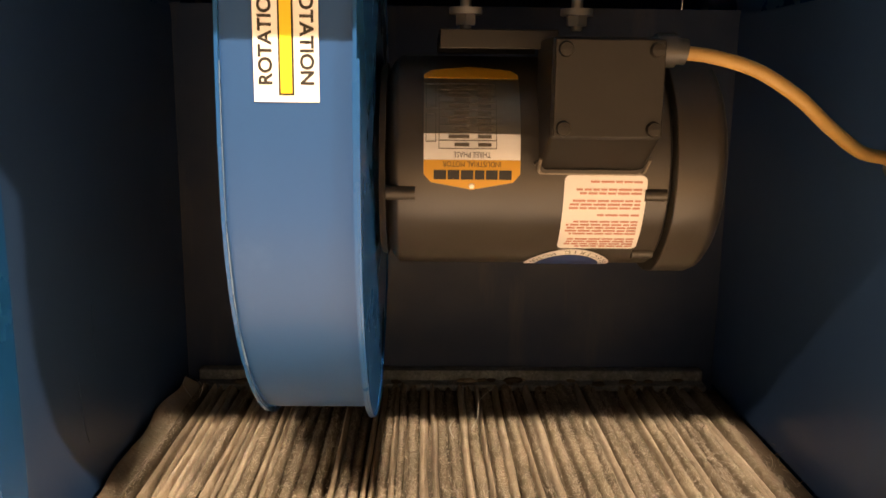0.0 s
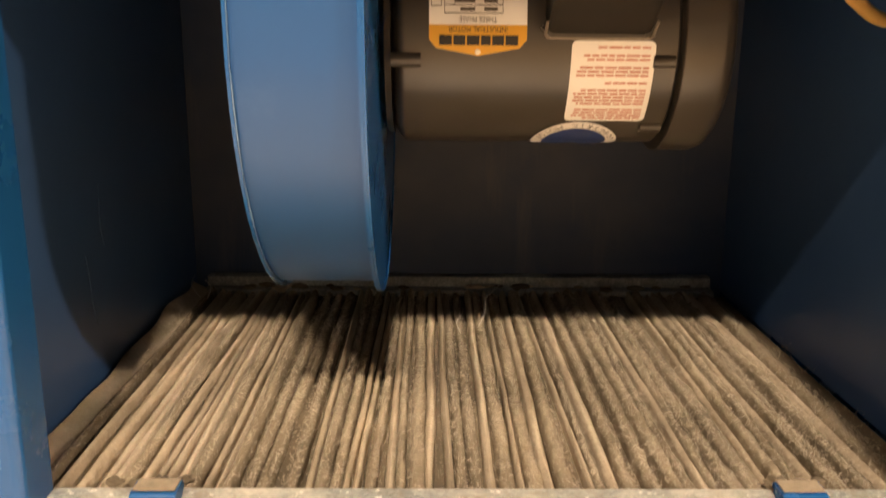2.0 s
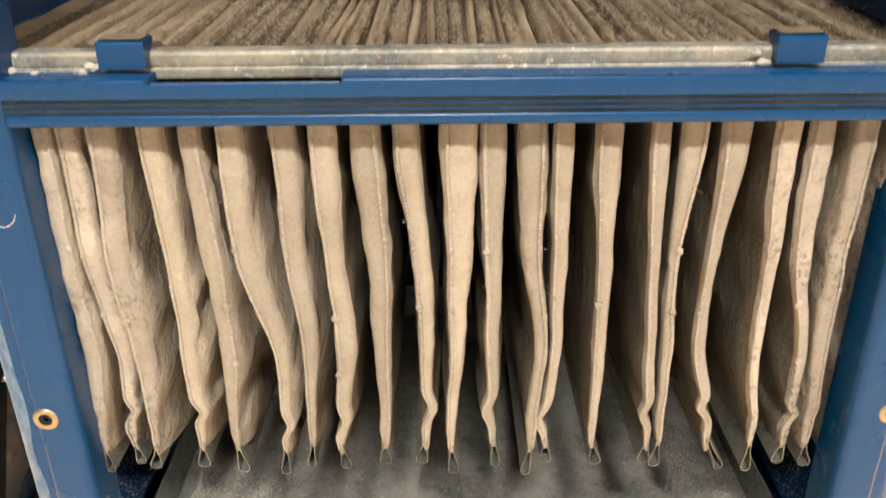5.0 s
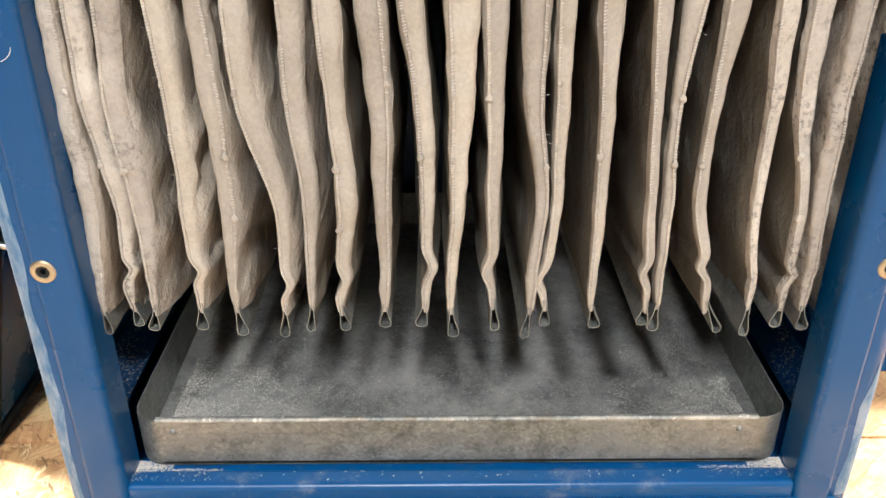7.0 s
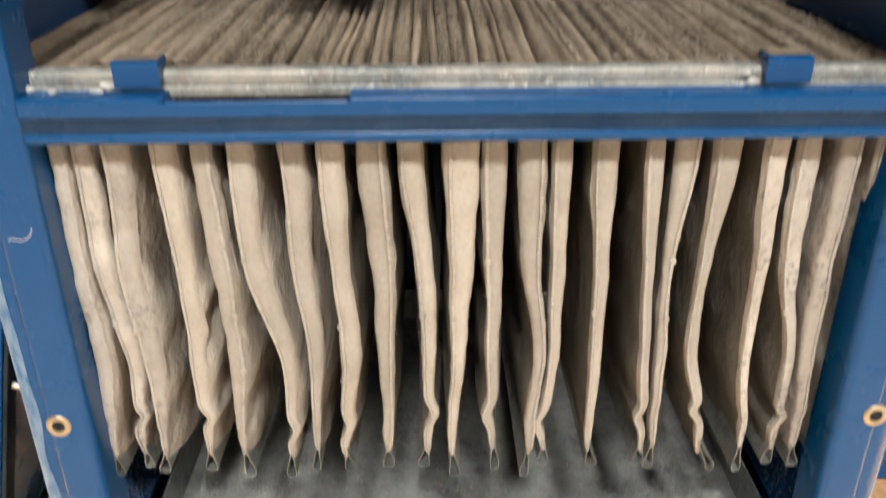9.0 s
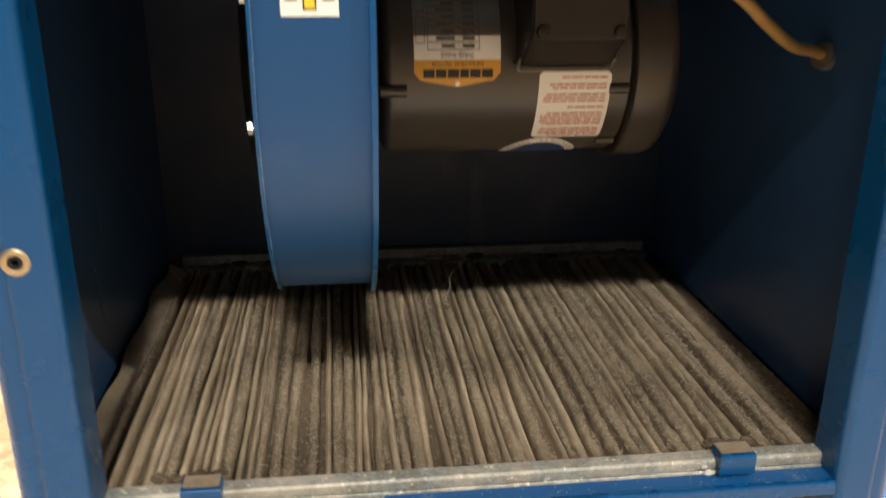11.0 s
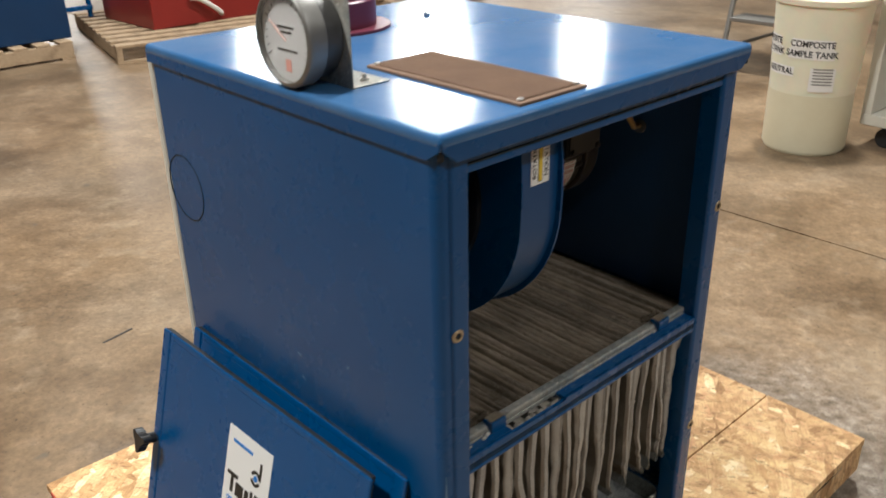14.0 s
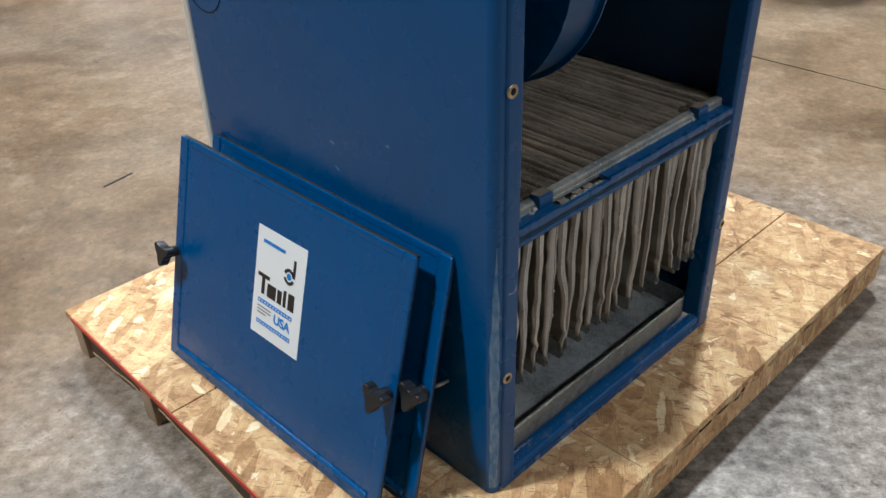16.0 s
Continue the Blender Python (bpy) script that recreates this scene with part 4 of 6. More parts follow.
part("gland", merge(rod((0.109, 0.13, 0.812), (0.122, 0.13, 0.812), 0.011, 8), rod((0.1215, 0.13, 0.812), (0.129, 0.13, 0.811), 0.0085, 12)), CAST_GREY, jb, "dark steel cable gland")
part("box_lip", tube([Vector(p) for p in ((0.0368, 0.126, 0.7415), (0.037, 0.1375, 0.7322), (0.0385, 0.1392, 0.7308), (0.073, 0.1395, 0.7304), (0.1075, 0.1392, 0.7308), (0.109, 0.1375, 0.7322), (0.1092, 0.126, 0.7415))], 0.0011, 6), RUBBED_METAL, jb, "lip rubbed to bare metal")
part("mounting_base", merge(box(-0.03, 0.05, 0.16, 0.28, 0.8205, 0.8255, 0.001), merge(box(-0.03, 0.05, 0.155, 0.16, 0.8125, 0.8255, 0.001), box(-0.03, 0.05, 0.28, 0.285, 0.8125, 0.8255, 0.001))), MOTOR_SHADED, motor, "bent steel mounting base")
for x in (-0.012, 0.065):
    part("hanger_bolt", merge(rod((x, 0.175, 0.826), (x, 0.175, 0.8765), 0.004, 10), merge(rod((x, 0.175, 0.836), (x, 0.175, 0.8405), 0.0115, 16), rod((x, 0.175, 0.829), (x, 0.175, 0.836), 0.0075, 6))), GREY_STEEL, motor)


def on_motor(bm, x, th, lift=0.0006, turn=180, stretch=1.0):
    """Wrap a flat drawing round the motor shell; th: degrees above the level of the axis. Printed upside down."""
    bm.transform(Matrix.Rotation(radians(turn), 4, "Z"))
    rr = R + lift
    for v in bm.verts:
        f = radians(th) + v.co.y * stretch / R
        up = v.co.z
        v.co = Vector((x + v.co.x, CY - (rr + up) * math.cos(f), MZ + (rr + up) * math.sin(f)))
    return bm


def rounded(w, h, r, n=5):
    pts = []
    for cx, cy, a0 in ((w - r, h - r, 0), (-w + r, h - r, 90), (-w + r, -h + r, 180), (w - r, -h + r, 270)):
        for k in range(n + 1):
            a = radians(a0 + 90 * k / n)
            pts.append((cx + r * math.cos(a), cy + r * math.sin(a)))
    return pts


def patch(points, steps=14, depth=0.0003):
    """A flat outline cut into bands, so that it can be wrapped."""
    bm = slab(points, depth)
    ys = [p[1] for p in points]
    for k in range(1, steps):
        y = min(ys) + (max(ys) - min(ys)) * k / steps
        bmesh.ops.bisect_plane(bm, geom=bm.verts[:] + bm.edges[:] + bm.faces[:], plane_co=(0, y, 0), plane_no=(0, 1, 0))
    return bm


PX, PT = -0.0075, 26.3
tag = [(0.033, -0.03), (0.033, 0.03), (0.028, 0.0345), (0.0, 0.0385), (-0.028, 0.0345), (-0.033, 0.03), (-0.033, -0.03), (-0.028, -0.0345), (0, -0.0385), (0.028, -0.0345)]
plate = part("nameplate", on_motor(patch(tag, 20), PX, PT, 0.0006, 180, 1.26), BRUSHED, motor, "metal nameplate with yellow ends")
part("yellow_end", on_motor(patch([(0.0328, 0.0225), (0.0328, 0.03), (0.028, 0.0343), (0, 0.0383), (-0.028, 0.0343), (-0.0328, 0.03), (-0.0328, 0.0225)], 8), PX, PT, 0.001, 180, 1.26), ORANGE, plate, "orange-yellow print", None)
part("yellow_end", on_motor(patch([(0.0328, -0.027), (0.0328, -0.03), (0.028, -0.0343), (0, -0.0383), (-0.028, -0.0343), (-0.0328, -0.03), (-0.0328, -0.027)], 8), PX, PT, 0.001, 180, 1.26), ORANGE, plate, "orange-yellow print", None)
part("lettering", on_motor(turned(text_bm("INDUSTRIAL MOTOR", 0.0042), Matrix.Translation((0, 0.0245, 0))), PX, PT, 0.0014, 180, 1.26), INK, plate, smooth=None)
part("lettering", on_motor(turned(text_bm("THREE PHASE", 0.0042), Matrix.Translation((0, 0.0195, 0))), PX, PT, 0.0014, 180, 1.26), INK, plate, smooth=None)
bm = bmesh.new()
for k, (x0, x1) in enumerate(((-0.027, -0.0185), (-0.0175, -0.0095), (-0.0085, -0.002), (-0.001, 0.0075), (0.0085, 0.0165), (0.0175, 0.026))):
    merge(bm, patch([(x0, 0.0278), (x1, 0.0278), (x1, 0.0328), (x0, 0.0328)], 2))
part("print_bar", on_motor(bm, PX, PT, 0.0014, 180, 1.26), INK, plate, "row of dark brand bars", None)
# white patch that paints a reflected highlight across the nameplate
part("highlight_band", on_motor(patch([(-0.0328, 0.0085), (0.0328, 0.0085), (0.0328, 0.0224), (-0.0328, 0.0224)], 5), PX, PT, 0.0008, 180, 1.26), WHITE, plate, "white band, a reflection painted on the plate", None)
part("rivet", turned(lathe([(0, 0), (0.0022, 0), (0.0018, 0.0012), (0, 0.0015)], "z", (0, 0, 0), 10), Matrix.Translation((PX, CY - (R + 0.001) * math.cos(radians(-7.3)), MZ + (R + 0.001) * math.sin(radians(-7.3)))) @ Matrix.Rotation(radians(97.3), 4, "X")), STEEL, plate)
bm = bmesh.new()
for k in range(10):
    y = 0.0165 - 0.0043 * k
    merge(bm, patch([(-0.0165, y - 0.0002), (0.0225, y - 0.0002), (0.0225, y + 0.0002), (-0.0165, y + 0.0002)], 1))
for x in (-0.0165, 0.0225):
    merge(bm, patch([(x - 0.0002, -0.0222), (x + 0.0002, -0.0222), (x + 0.0002, 0.0165), (x - 0.0002, 0.0165)], 12))
for y0, y1 in ((-0.022, -0.006), (-0.003, 0.013)):
    for a, b, c, d in ((0.0245, y0, 0.0315, y0 + 0.0004), (0.0245, y1 - 0.0004, 0.0315, y1)):
        merge(bm, patch([(a, b), (c, b), (c, d), (a, d)], 1))
    for x in (0.0245, 0.0311):
        merge(bm, patch([(x, y0), (x + 0.0004, y0), (x + 0.0004, y1), (x, y1)], 6))
for k in range(9):
    y = 0.0144 - 0.0043 * k
    for x0, x1 in ((-0.013, -0.004), (0.002, 0.012 + 0.004 * (k % 2))):
        merge(bm, patch([(x0, y - 0.0009), (x1, y - 0.0009), (x1, y + 0.0009), (x0, y + 0.0009)], 1))
part("print_bar", on_motor(bm, PX, PT, 0.0014, 180, 1.26), FADED, plate, "dark table lines and print bars", None)
sticker = part("caution_sticker", on_motor(patch(rounded(0.0285, 0.031, 0.004), 16), 0.0845, -24.2), WHITE, motor, "white sticker with red print")
bm = bmesh.new()
rng = random.Random(4)
for k, w in enumerate((0.016, 0.024, 0.023, 0.025, 0, 0.022, 0.025, 0.024, 0.025, 0.02, 0, 0.006, 0, 0.025, 0.024, 0.022, 0, 0.018, 0.02, 0, 0.012)):
    y = 0.0285 - 0.0028 * k
    x = -0.025
    while w and x < w:
        l = min(rng.uniform(0.004, 0.009), w - x)
        if l > 0.0015:
            merge(bm, patch([(x, y - 0.0007), (x + l, y - 0.0007), (x + l, y + 0.0007), (x, y + 0.0007)], 1))
        x += l + 0.0012
part("print_bar", on_motor(bm, 0.0845, -24.2, 0.001, 180, 0.97), RED_INK, sticker, "red print bars", None)
seal = part("round_seal", on_motor(patch([(0.032 * math.cos(k * math.pi / 18), 0.032 * math.sin(k * math.pi / 18)) for k in range(36)], 20), 0.068, -71.7), WHITE, motor, "round white and navy motor seal")
part("seal_centre", on_motor(patch([(0.024 * math.cos(k * math.pi / 18), 0.024 * math.sin(k * math.pi / 18)) for k in range(36)], 16), 0.068, -71.7, 0.001), NAVY, seal, "navy disc", None)
bm = bmesh.new()
word = "ELECTRIC MOTOR"
for k, ch in enumerate(word):
    if ch != " ":
        a = radians(270 + (k - 6.5) * 11.5)
        merge(bm, turned(text_bm(ch, 0.0066), Matrix.Translation((0.028 * math.cos(a), 0.028 * math.sin(a), 0)) @ Matrix.Rotation(a + radians(90), 4, "Z")))
part("lettering", on_motor(bm, 0.068, -71.7, 0.001), INK, seal, smooth=None)

cord = thing("power_cable", (0.2, 0.14, 0.8), "tan jacketed power cable from motor to wall", "cable")
part("cord", tube(smooth_path([(0.126, 0.13, 0.811), (0.15, 0.126, 0.8085), (0.178, 0.12, 0.8), (0.205, 0.118, 0.784), (0.232, 0.126, 0.764), (0.262, 0.142, 0.747), (0.285, 0.152, 0.742), (0.3018, 0.156, 0.736)]), 0.0047, 12), CABLE, cord)
part("bushing", rod((0.294, 0.154, 0.7385), (0.3019, 0.156, 0.736), 0.011, 12), GREY_STEEL, cord, "grey wall bushing")

lint = thing("thread", (-0.275, -0.003, 0.36), "short white thread caught on the blue door frame", "thread")
part("strand", tube(smooth_path([(-0.2665, -0.0012, 0.374), (-0.268, -0.003, 0.366), (-0.2735, -0.0035, 0.3615), (-0.28, -0.003, 0.362), (-0.2835, -0.0022, 0.3605), (-0.284, -0.0012, 0.354)]), 0.00026, 6), WHITE, lint)

blower.location += Vector((0.006, 0.009, -0.003))
motor.location += Vector((0.006, 0.009, -0.003))
cord.location += Vector((0.0, 0.008, -0.003))

# ---- filter pack ----
pack = thing("filter_pack", (0, 0.25, 0.449), "dusty felt filter pack lying in the cabinet", "filter")
part("front_strip", merge(box(-0.272, 0.272, 0.021, 0.036, 0.4492, 0.4597, 0.003, 3), box(-0.272, 0.272, 0.0195, 0.034, 0.4437, 0.4507, 0.0015)), ZINC_PALE, pack, "worn galvanised clamp strip")
part("rear_strip", merge(box(-0.285, 0.285, 0.492, 0.5075, 0.449, 0.466, 0.002), box(-0.285, 0.285, 0.476, 0.494, 0.447, 0.4545, 0.002)), ZINC_DULL, pack, "dusty rear clamp strip")
rng = random.Random(11)
x = -0.279
ridges = []
while x < 0.277:
    fuzzy = rng.random() < (0.54 if x < 0.0 else 0.6)
    w = rng.uniform(0.006, 0.014 if x > 0.05 else 0.011) if fuzzy else rng.uniform(0.0045, 0.0085)
    ridges.append((x, w, not fuzzy, rng.uniform(-0.0038, 0.0022), rng.uniform(-0.006, 0.006)))
    x += w + rng.choice((0.0003, 0.0008, 0.0016, 0.0028, 0.0042))
for i, (x, w, pale, lift, skew) in enumerate(ridges):
    bm = bmesh.new()
    rows = []
    for j in range(37):
        y = 0.034 + (0.476 - 0.034) * j / 36
        s = skew * (j / 36 - 0.5) + 0.0016 * noise.noise((i * 3.7, y * 8, 1))
        ww = w * (1 + 0.18 * noise.noise((i * 2.9, y * 10, 4)))
        row = []
        for q, (fx, fz) in enumerate(((0, -0.013), (0.06, -0.0034), (0.24, -0.0007), (0.5, 0.0008), (0.76, -0.0007), (0.94, -0.0034), (1, -0.013))):
            n = noise.noise((x * 60 + q * 0.9, y * (22 if pale else 60), i * 3.1)) * (0.0008 if pale else 0.0028)
            n2 = noise.noise((x * 30, y * 7, i * 5.7)) * 0.002
            row.append(bm.verts.new((x + fx * ww + s + n * 0.6, y, 0.4543 + 0.0005 * (1 - j / 36) + lift + fz + n + n2)))
        rows.append(row)
    for u, v in zip(rows, rows[1:]):
        for q in range(6):
            bm.faces.new((u[q], u[q + 1], v[q + 1], v[q]))
    part("felt_pleat", bm, FELT if pale else FELT_DARK, pack, smooth=70)
# dark sheet that paints the deep shade between the pleats
part("pleat_bed", box(-0.3, 0.3, 0.0365, 0.4915, 0.436, 0.4435), DUST_AND_GAP, pack)
# crumpled cloth up the side wall
bm = bmesh.new()
rows = []
for j in range(40):
    y = 0.04 + 0.44 * j / 39
    rows.append([bm.verts.new((-0.276 - 0.02 * a + 0.006 * noise.noise((y * 17, a * 3, 2)), y, 0.45 + 0.014 * a * (0.3 + 0.7 * j / 39) + 0.004 * noise.noise((y * 14, a * 2, 7)) * a)) for a in (0, 0.33, 0.66, 1.0)])
for u, v in zip(rows, rows[1:]):
    for q in range(3):
        bm.faces.new((u[q], u[q + 1], v[q + 1], v[q]))
part("side_felt", bm, FELT, pack, "crumpled felt edge", 70)


def fibres(count, place, spread, m, parent, name):
    verts, faces = [], []
    for _ in range(count):
        p = Vector(place())
        d = Vector((rng.uniform(-1, 1), rng.uniform(-1, 1), rng.uniform(0.0, 1))).normalized()
        w = Vector((rng.uniform(-1, 1), rng.uniform(-1, 1), rng.uniform(-1, 1))).normalized() * 0.00014
        l = rng.uniform(0.3, 1) * spread
        b = len(verts)
        for s in range(4):
            verts += [tuple(p - w), tuple(p + w)]
            p = p + d * l / 3
            d = (d + Vector((rng.uniform(-1, 1), rng.uniform(-1, 1), rng.uniform(-1.1, 0.7))) * 0.8).normalized()
        for s in range(3):
            faces.append((b + 2 * s, b + 2 * s + 1, b + 2 * s + 3, b + 2 * s + 2))
    me = bpy.data.meshes.new(name)
    me.from_pydata(verts, [], faces)
    me.materials.append(m)
    ob = new(name, me)
    ob.parent = parent
    ob.matrix_basis = parent.matrix_basis.inverted()
    return tagged(ob, kind="stuff")


dark = [r for r in ridges if not r[2]]


def on_felt():
    x, w, _, lift, _ = dark[int(rng.random() * len(dark))]
    y = rng.uniform(0.04, 0.47)
    return x + rng.uniform(0.1, 0.9) * w, y, 0.4552 + lift


fibres(26000, on_felt, 0.005, FIBRE, pack, "loose_fibre")
fibres(13000, lambda: (rng.uniform(-0.277, 0.277), rng.uniform(0.036, 0.475), 0.4547), 0.004, FIBRE, pack, "loose_fibre")
fibres(110, lambda: (rng.uniform(-0.296, -0.27), rng.uniform(0.04, 0.47), 0.458), 0.009, FIBRE, pack, "loose_fibre")
fibres(160, lambda: (rng.uniform(0.24, 0.29), rng.uniform(0.04, 0.3), 0.455), 0.014, FIBRE, pack, "loose_fibre")
hair = thing("loose_hair", (0.01, 0.38, 0.457), "long pale loose fibres standing on the felt", "fibre")
for pts in (((0.014, 0.35, 0.456), (0.02, 0.355, 0.468), (0.022, 0.36, 0.482), (0.036, 0.365, 0.494)), ((-0.004, 0.33, 0.456), (-0.008, 0.33, 0.466), (-0.004, 0.335, 0.472)),
            ((-0.268, 0.4, 0.468), (-0.276, 0.4, 0.482), (-0.272, 0.4, 0.492)), ((-0.262, 0.405, 0.466), (-0.258, 0.405, 0.478), (-0.264, 0.405, 0.486))):
    part("strand", tube(smooth_path(pts), 0.00026, 4), THREAD, hair)

# ---- filter bags ----
BAG_X = [  # centre of the front edge, from the top down to the hem
    (-0.2525, -0.2545, -0.252, -0.258), (-0.2375, -0.239, -0.232, -0.238), (-0.2175, -0.2225, -0.2175, -0.220), (-0.189, -0.1865, -0.187, -0.189),
    (-0.1645, -0.1615, -0.160, -0.164), (-0.1415, -0.1395, -0.124, -0.127), (-0.109, -0.109, -0.105, -0.109), (-0.0855, -0.0835, -0.0795, -0.088),
    (-0.0595, -0.055, -0.0555, -0.056), (-0.035, -0.027, -0.025, -0.027), (-0.0025, -0.003, -0.0045, -0.009), (0.018, 0.019, 0.020, 0.022),
    (0.042, 0.0445, 0.0525, 0.048), (0.0605, 0.062, 0.063, 0.059), (0.088, 0.091, 0.0925, 0.093), (0.1185, 0.1225, 0.127, 0.132),
    (0.1395, 0.1355, 0.1385, 0.141), (0.164, 0.160, 0.160, 0.175), (0.1945, 0.198, 0.1985, 0.207), (0.216, 0.218, 0.230, 0.231), (0.241, 0.240, 0.2425, 0.246),
    (0.264, 0.268, 0.267, 0.264)]
BAG_W = [  # thickness of the front edge at the first three of those heights
    (0.012, 0.013, 0.015), (0.015, 0.014, 0.013), (0.017, 0.0155, 0.0135), (0.015, 0.0135, 0.0125), (0.014, 0.015, 0.014), (0.0165, 0.015, 0.012), (0.0175, 0.0155, 0.011),
    (0.017, 0.014, 0.014), (0.020, 0.016, 0.013), (0.017, 0.012, 0.010), (0.023, 0.017, 0.010), (0.016, 0.012, 0.0095), (0.019, 0.012, 0.009), (0.0135, 0.010, 0.008),
    (0.0165, 0.011, 0.008), (0.012, 0.0075, 0.007), (0.017, 0.006, 0.007), (0.0185, 0.008, 0.009), (0.0155, 0.011, 0.007), (0.0165, 0.012, 0.008), (0.013, 0.011, 0.011),
    (0.013, 0.011, 0.010)]
LEVELS = (0.398, 0.323, 0.256, 0.186)


def glide(values, z):
    """A smooth run through the values at the levels."""
    k = 0
    while k < 2 and z < LEVELS[k + 1]:
        k += 1
    t = min(1.0, max(-0.5, (LEVELS[k] - z) / (LEVELS[k] - LEVELS[k + 1])))
    a, b, c, d = values[max(k - 1, 0)], values[k], values[k + 1], values[min(k + 2, 3)]
    if t < 0:
        return b
    return 0.5 * (2 * b + (c - a) * t + (2 * a - 5 * b + 4 * c - d) * t * t + (3 * b - a - 3 * c + d) * t ** 3)


def bag_line(i, z):
    """Centre line of a bag's front edge at a height."""
    wave = 0.0003 * math.sin(z * 75 + i * 2.1) * min(1, max(0, (0.40 - z) * 8))
    wave += 0.0007 * noise.noise((z * 40, i * 7.3, 0)) * min(1, max(0, (0.41 - z) * 6))
    # the cloth is pinched sideways just above the hem
    kink = (0.0005 + 0.0045 * math.sin(i * 4.7) ** 2) * math.exp(-((z - 0.199 - 0.006 * math.sin(i * 2.3)) / (0.006 + 0.004 * math.sin(i * 3.3) ** 2)) ** 2) * (1 if math.sin(i * 12.9) > -0.3 else -1)
    return glide(BAG_X[i], z) + wave + kink


def bag_width(i, z):
    a, b, c = BAG_W[i]
    w = glide((a, b, c, min(c, 0.0085) * 0.8), z) * (1 + 0.05 * math.sin(z * 38 + i * 1.7) + 0.12 * noise.noise((z * 30, i * 3.9, 5)))
    if z < 0.2:
        w *= 1 + 0.45 * noise.noise((z * 90, i * 2.7, 8))
    if z < 0.184:
        w *= max(0.4, 1 - (0.184 - z) / 0.024)
    return max(0.003, w)


def bag_front(i, z):
    return 0.0192 + 0.0015 * math.sin(i * 2.4) + 0.008 * max(0, (0.40 - z)) / 0.25 * (0.4 + 0.6 * math.sin(i * 1.3) ** 2) + 0.0018 * noise.noise((z * 35, i * 5.1, 2))


DEPTHS = (0.006, 0.011, 0.017, 0.024, 0.032, 0.042, 0.053, 0.066, 0.08, 0.097, 0.118, 0.145, 0.19, 0.27, 0.4)
NOSE = [(math.sin(radians(a)), 1 - math.cos(radians(a))) for a in (0, 20, 40, 58, 74, 86)]


def build_bag(i):
    spotty = i in (0, 1, 2, 18, 19, 20, 21)
    cloth = BAG_SPOTTED if spotty else BAG
    text = "pale cloth envelope filter bag with grey mould spots" if spotty else "cream cloth envelope filter bag with stitched front seam"
    bag = thing("filter_bag", (bag_line(i, 0.4), 0.24, 0.15), text, "filter bag", "row of hanging filter bags")
    bm = bmesh.new()
    rows = []
    n = 72
    lay = (0.004, 0.008, 0.013, 0.012, 0.011, 0.01, 0.007, 0.004, 0.002)[i] if i < 9 else 0.0
    creased = 1.0 if 1 <= i <= 6 else 0.3
    # half a ring: the rounded front edge, then the side running back; the other half mirrors it
    half = [(x ** 0.72, d, 0) for x, d in NOSE] + [(1, d, 1) for d in DEPTHS] + [(0.8, 0.43, 1)]
    ring = half + [(-x, d, -s) for x, d, s in reversed(half[1:])]
    for j in range(n + 1):
        z = 0.434 - (0.434 - 0.168) * j / n
        c, w, yf = bag_line(i, z), bag_width(i, z), bag_front(i, z)
        back = c * 0.3 + BAG_X[i][0] * 0.7
        swell = max(0.0, 0.0185 - w) * (0.15 if i < 5 else 0.75) * min(1, max(0, (z - 0.175) / 0.05))
        row = []
        for fx, d, s in ring:
            if s == 0:
                d = d * w * 0.4
            t = min(1, d / 0.43)
            cx = c * (1 - t) + back * t
            deep = min(1, d * 55)
            full = w + swell * (1 - math.exp(-max(0, d - 0.004) / 0.028))
            # left bags' bodies are shifted sideways so their sides show and catch light
            cx += lay * (1 - math.exp(-max(0, d - 0.003) / 0.035)) * min(1, max(0, (0.434 - z) / 0.07))
            bulge = noise.noise((s * 3 + i * 9.1, d * 14, z * 26)) * 0.0026 * (0.1 + deep)
            # slanting folds on the sides of the envelope
            fold = math.sin(88 * (z + 0.15 * d) + 5 * noise.noise((d * 13, z * 12, i * 3.3 + s))) * 0.0036 * creased * deep * max(0, 0.45 + noise.noise((d * 9, z * 9, i + 40)))
            fine = noise.noise((i * 5.3 + fx, d * 60, z * 90)) * 0.0006
            row.append(bm.verts.new((cx + fx * 0.5 * full + bulge + fold + fine, yf + d + fine, z)))
        rows.append(row)
    k = len(rows[0])
    for u, v in zip(rows, rows[1:]):
        for q in range(k):
            f = bm.faces.new((u[q], u[(q + 1) % k], v[(q + 1) % k], v[q]))
            a, b = ring[q], ring[(q + 1) % k]
            # sides take the cloth with painted shade, the rounded front stays pale
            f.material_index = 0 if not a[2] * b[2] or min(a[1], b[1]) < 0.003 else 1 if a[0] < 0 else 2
    bm.faces.new(rows[0])
    bm.faces.new(rows[-1])
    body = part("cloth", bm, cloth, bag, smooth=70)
    body.data.materials.append(BAG_SPOTTED if i > 19 else BAG_SHADED)
    body.data.materials.append(BAG_SHADED if i > 6 else BAG_FOLD_SHADE)
    # overlocked seam down one edge of the front, loose threads along it
    side = -1 if i % 4 else 1
    local = random.Random(100 + i)

    def on_seam(z):
        return bag_line(i, z) + side * bag_width(i, z) * 0.31, bag_front(i, z)
    bm = bmesh.new()
    rows = []
    for j in range(81):
        z = 0.43 - (0.43 - 0.172) * j / 80
        x, yf = on_seam(z)
        h = 0.0009 + 0.0004 * noise.noise((z * 160, i, 0))
        g = 0.0016 + 0.0006 * noise.noise((z * 70, i, 4))
        rows.append([bm.verts.new((x - g, yf + 0.0012, z)), bm.verts.new((x - g * 0.6, yf - h, z)), bm.verts.new((x + g * 0.5, yf - h * 0.9, z)), bm.verts.new((x + g, yf + 0.0012, z))])
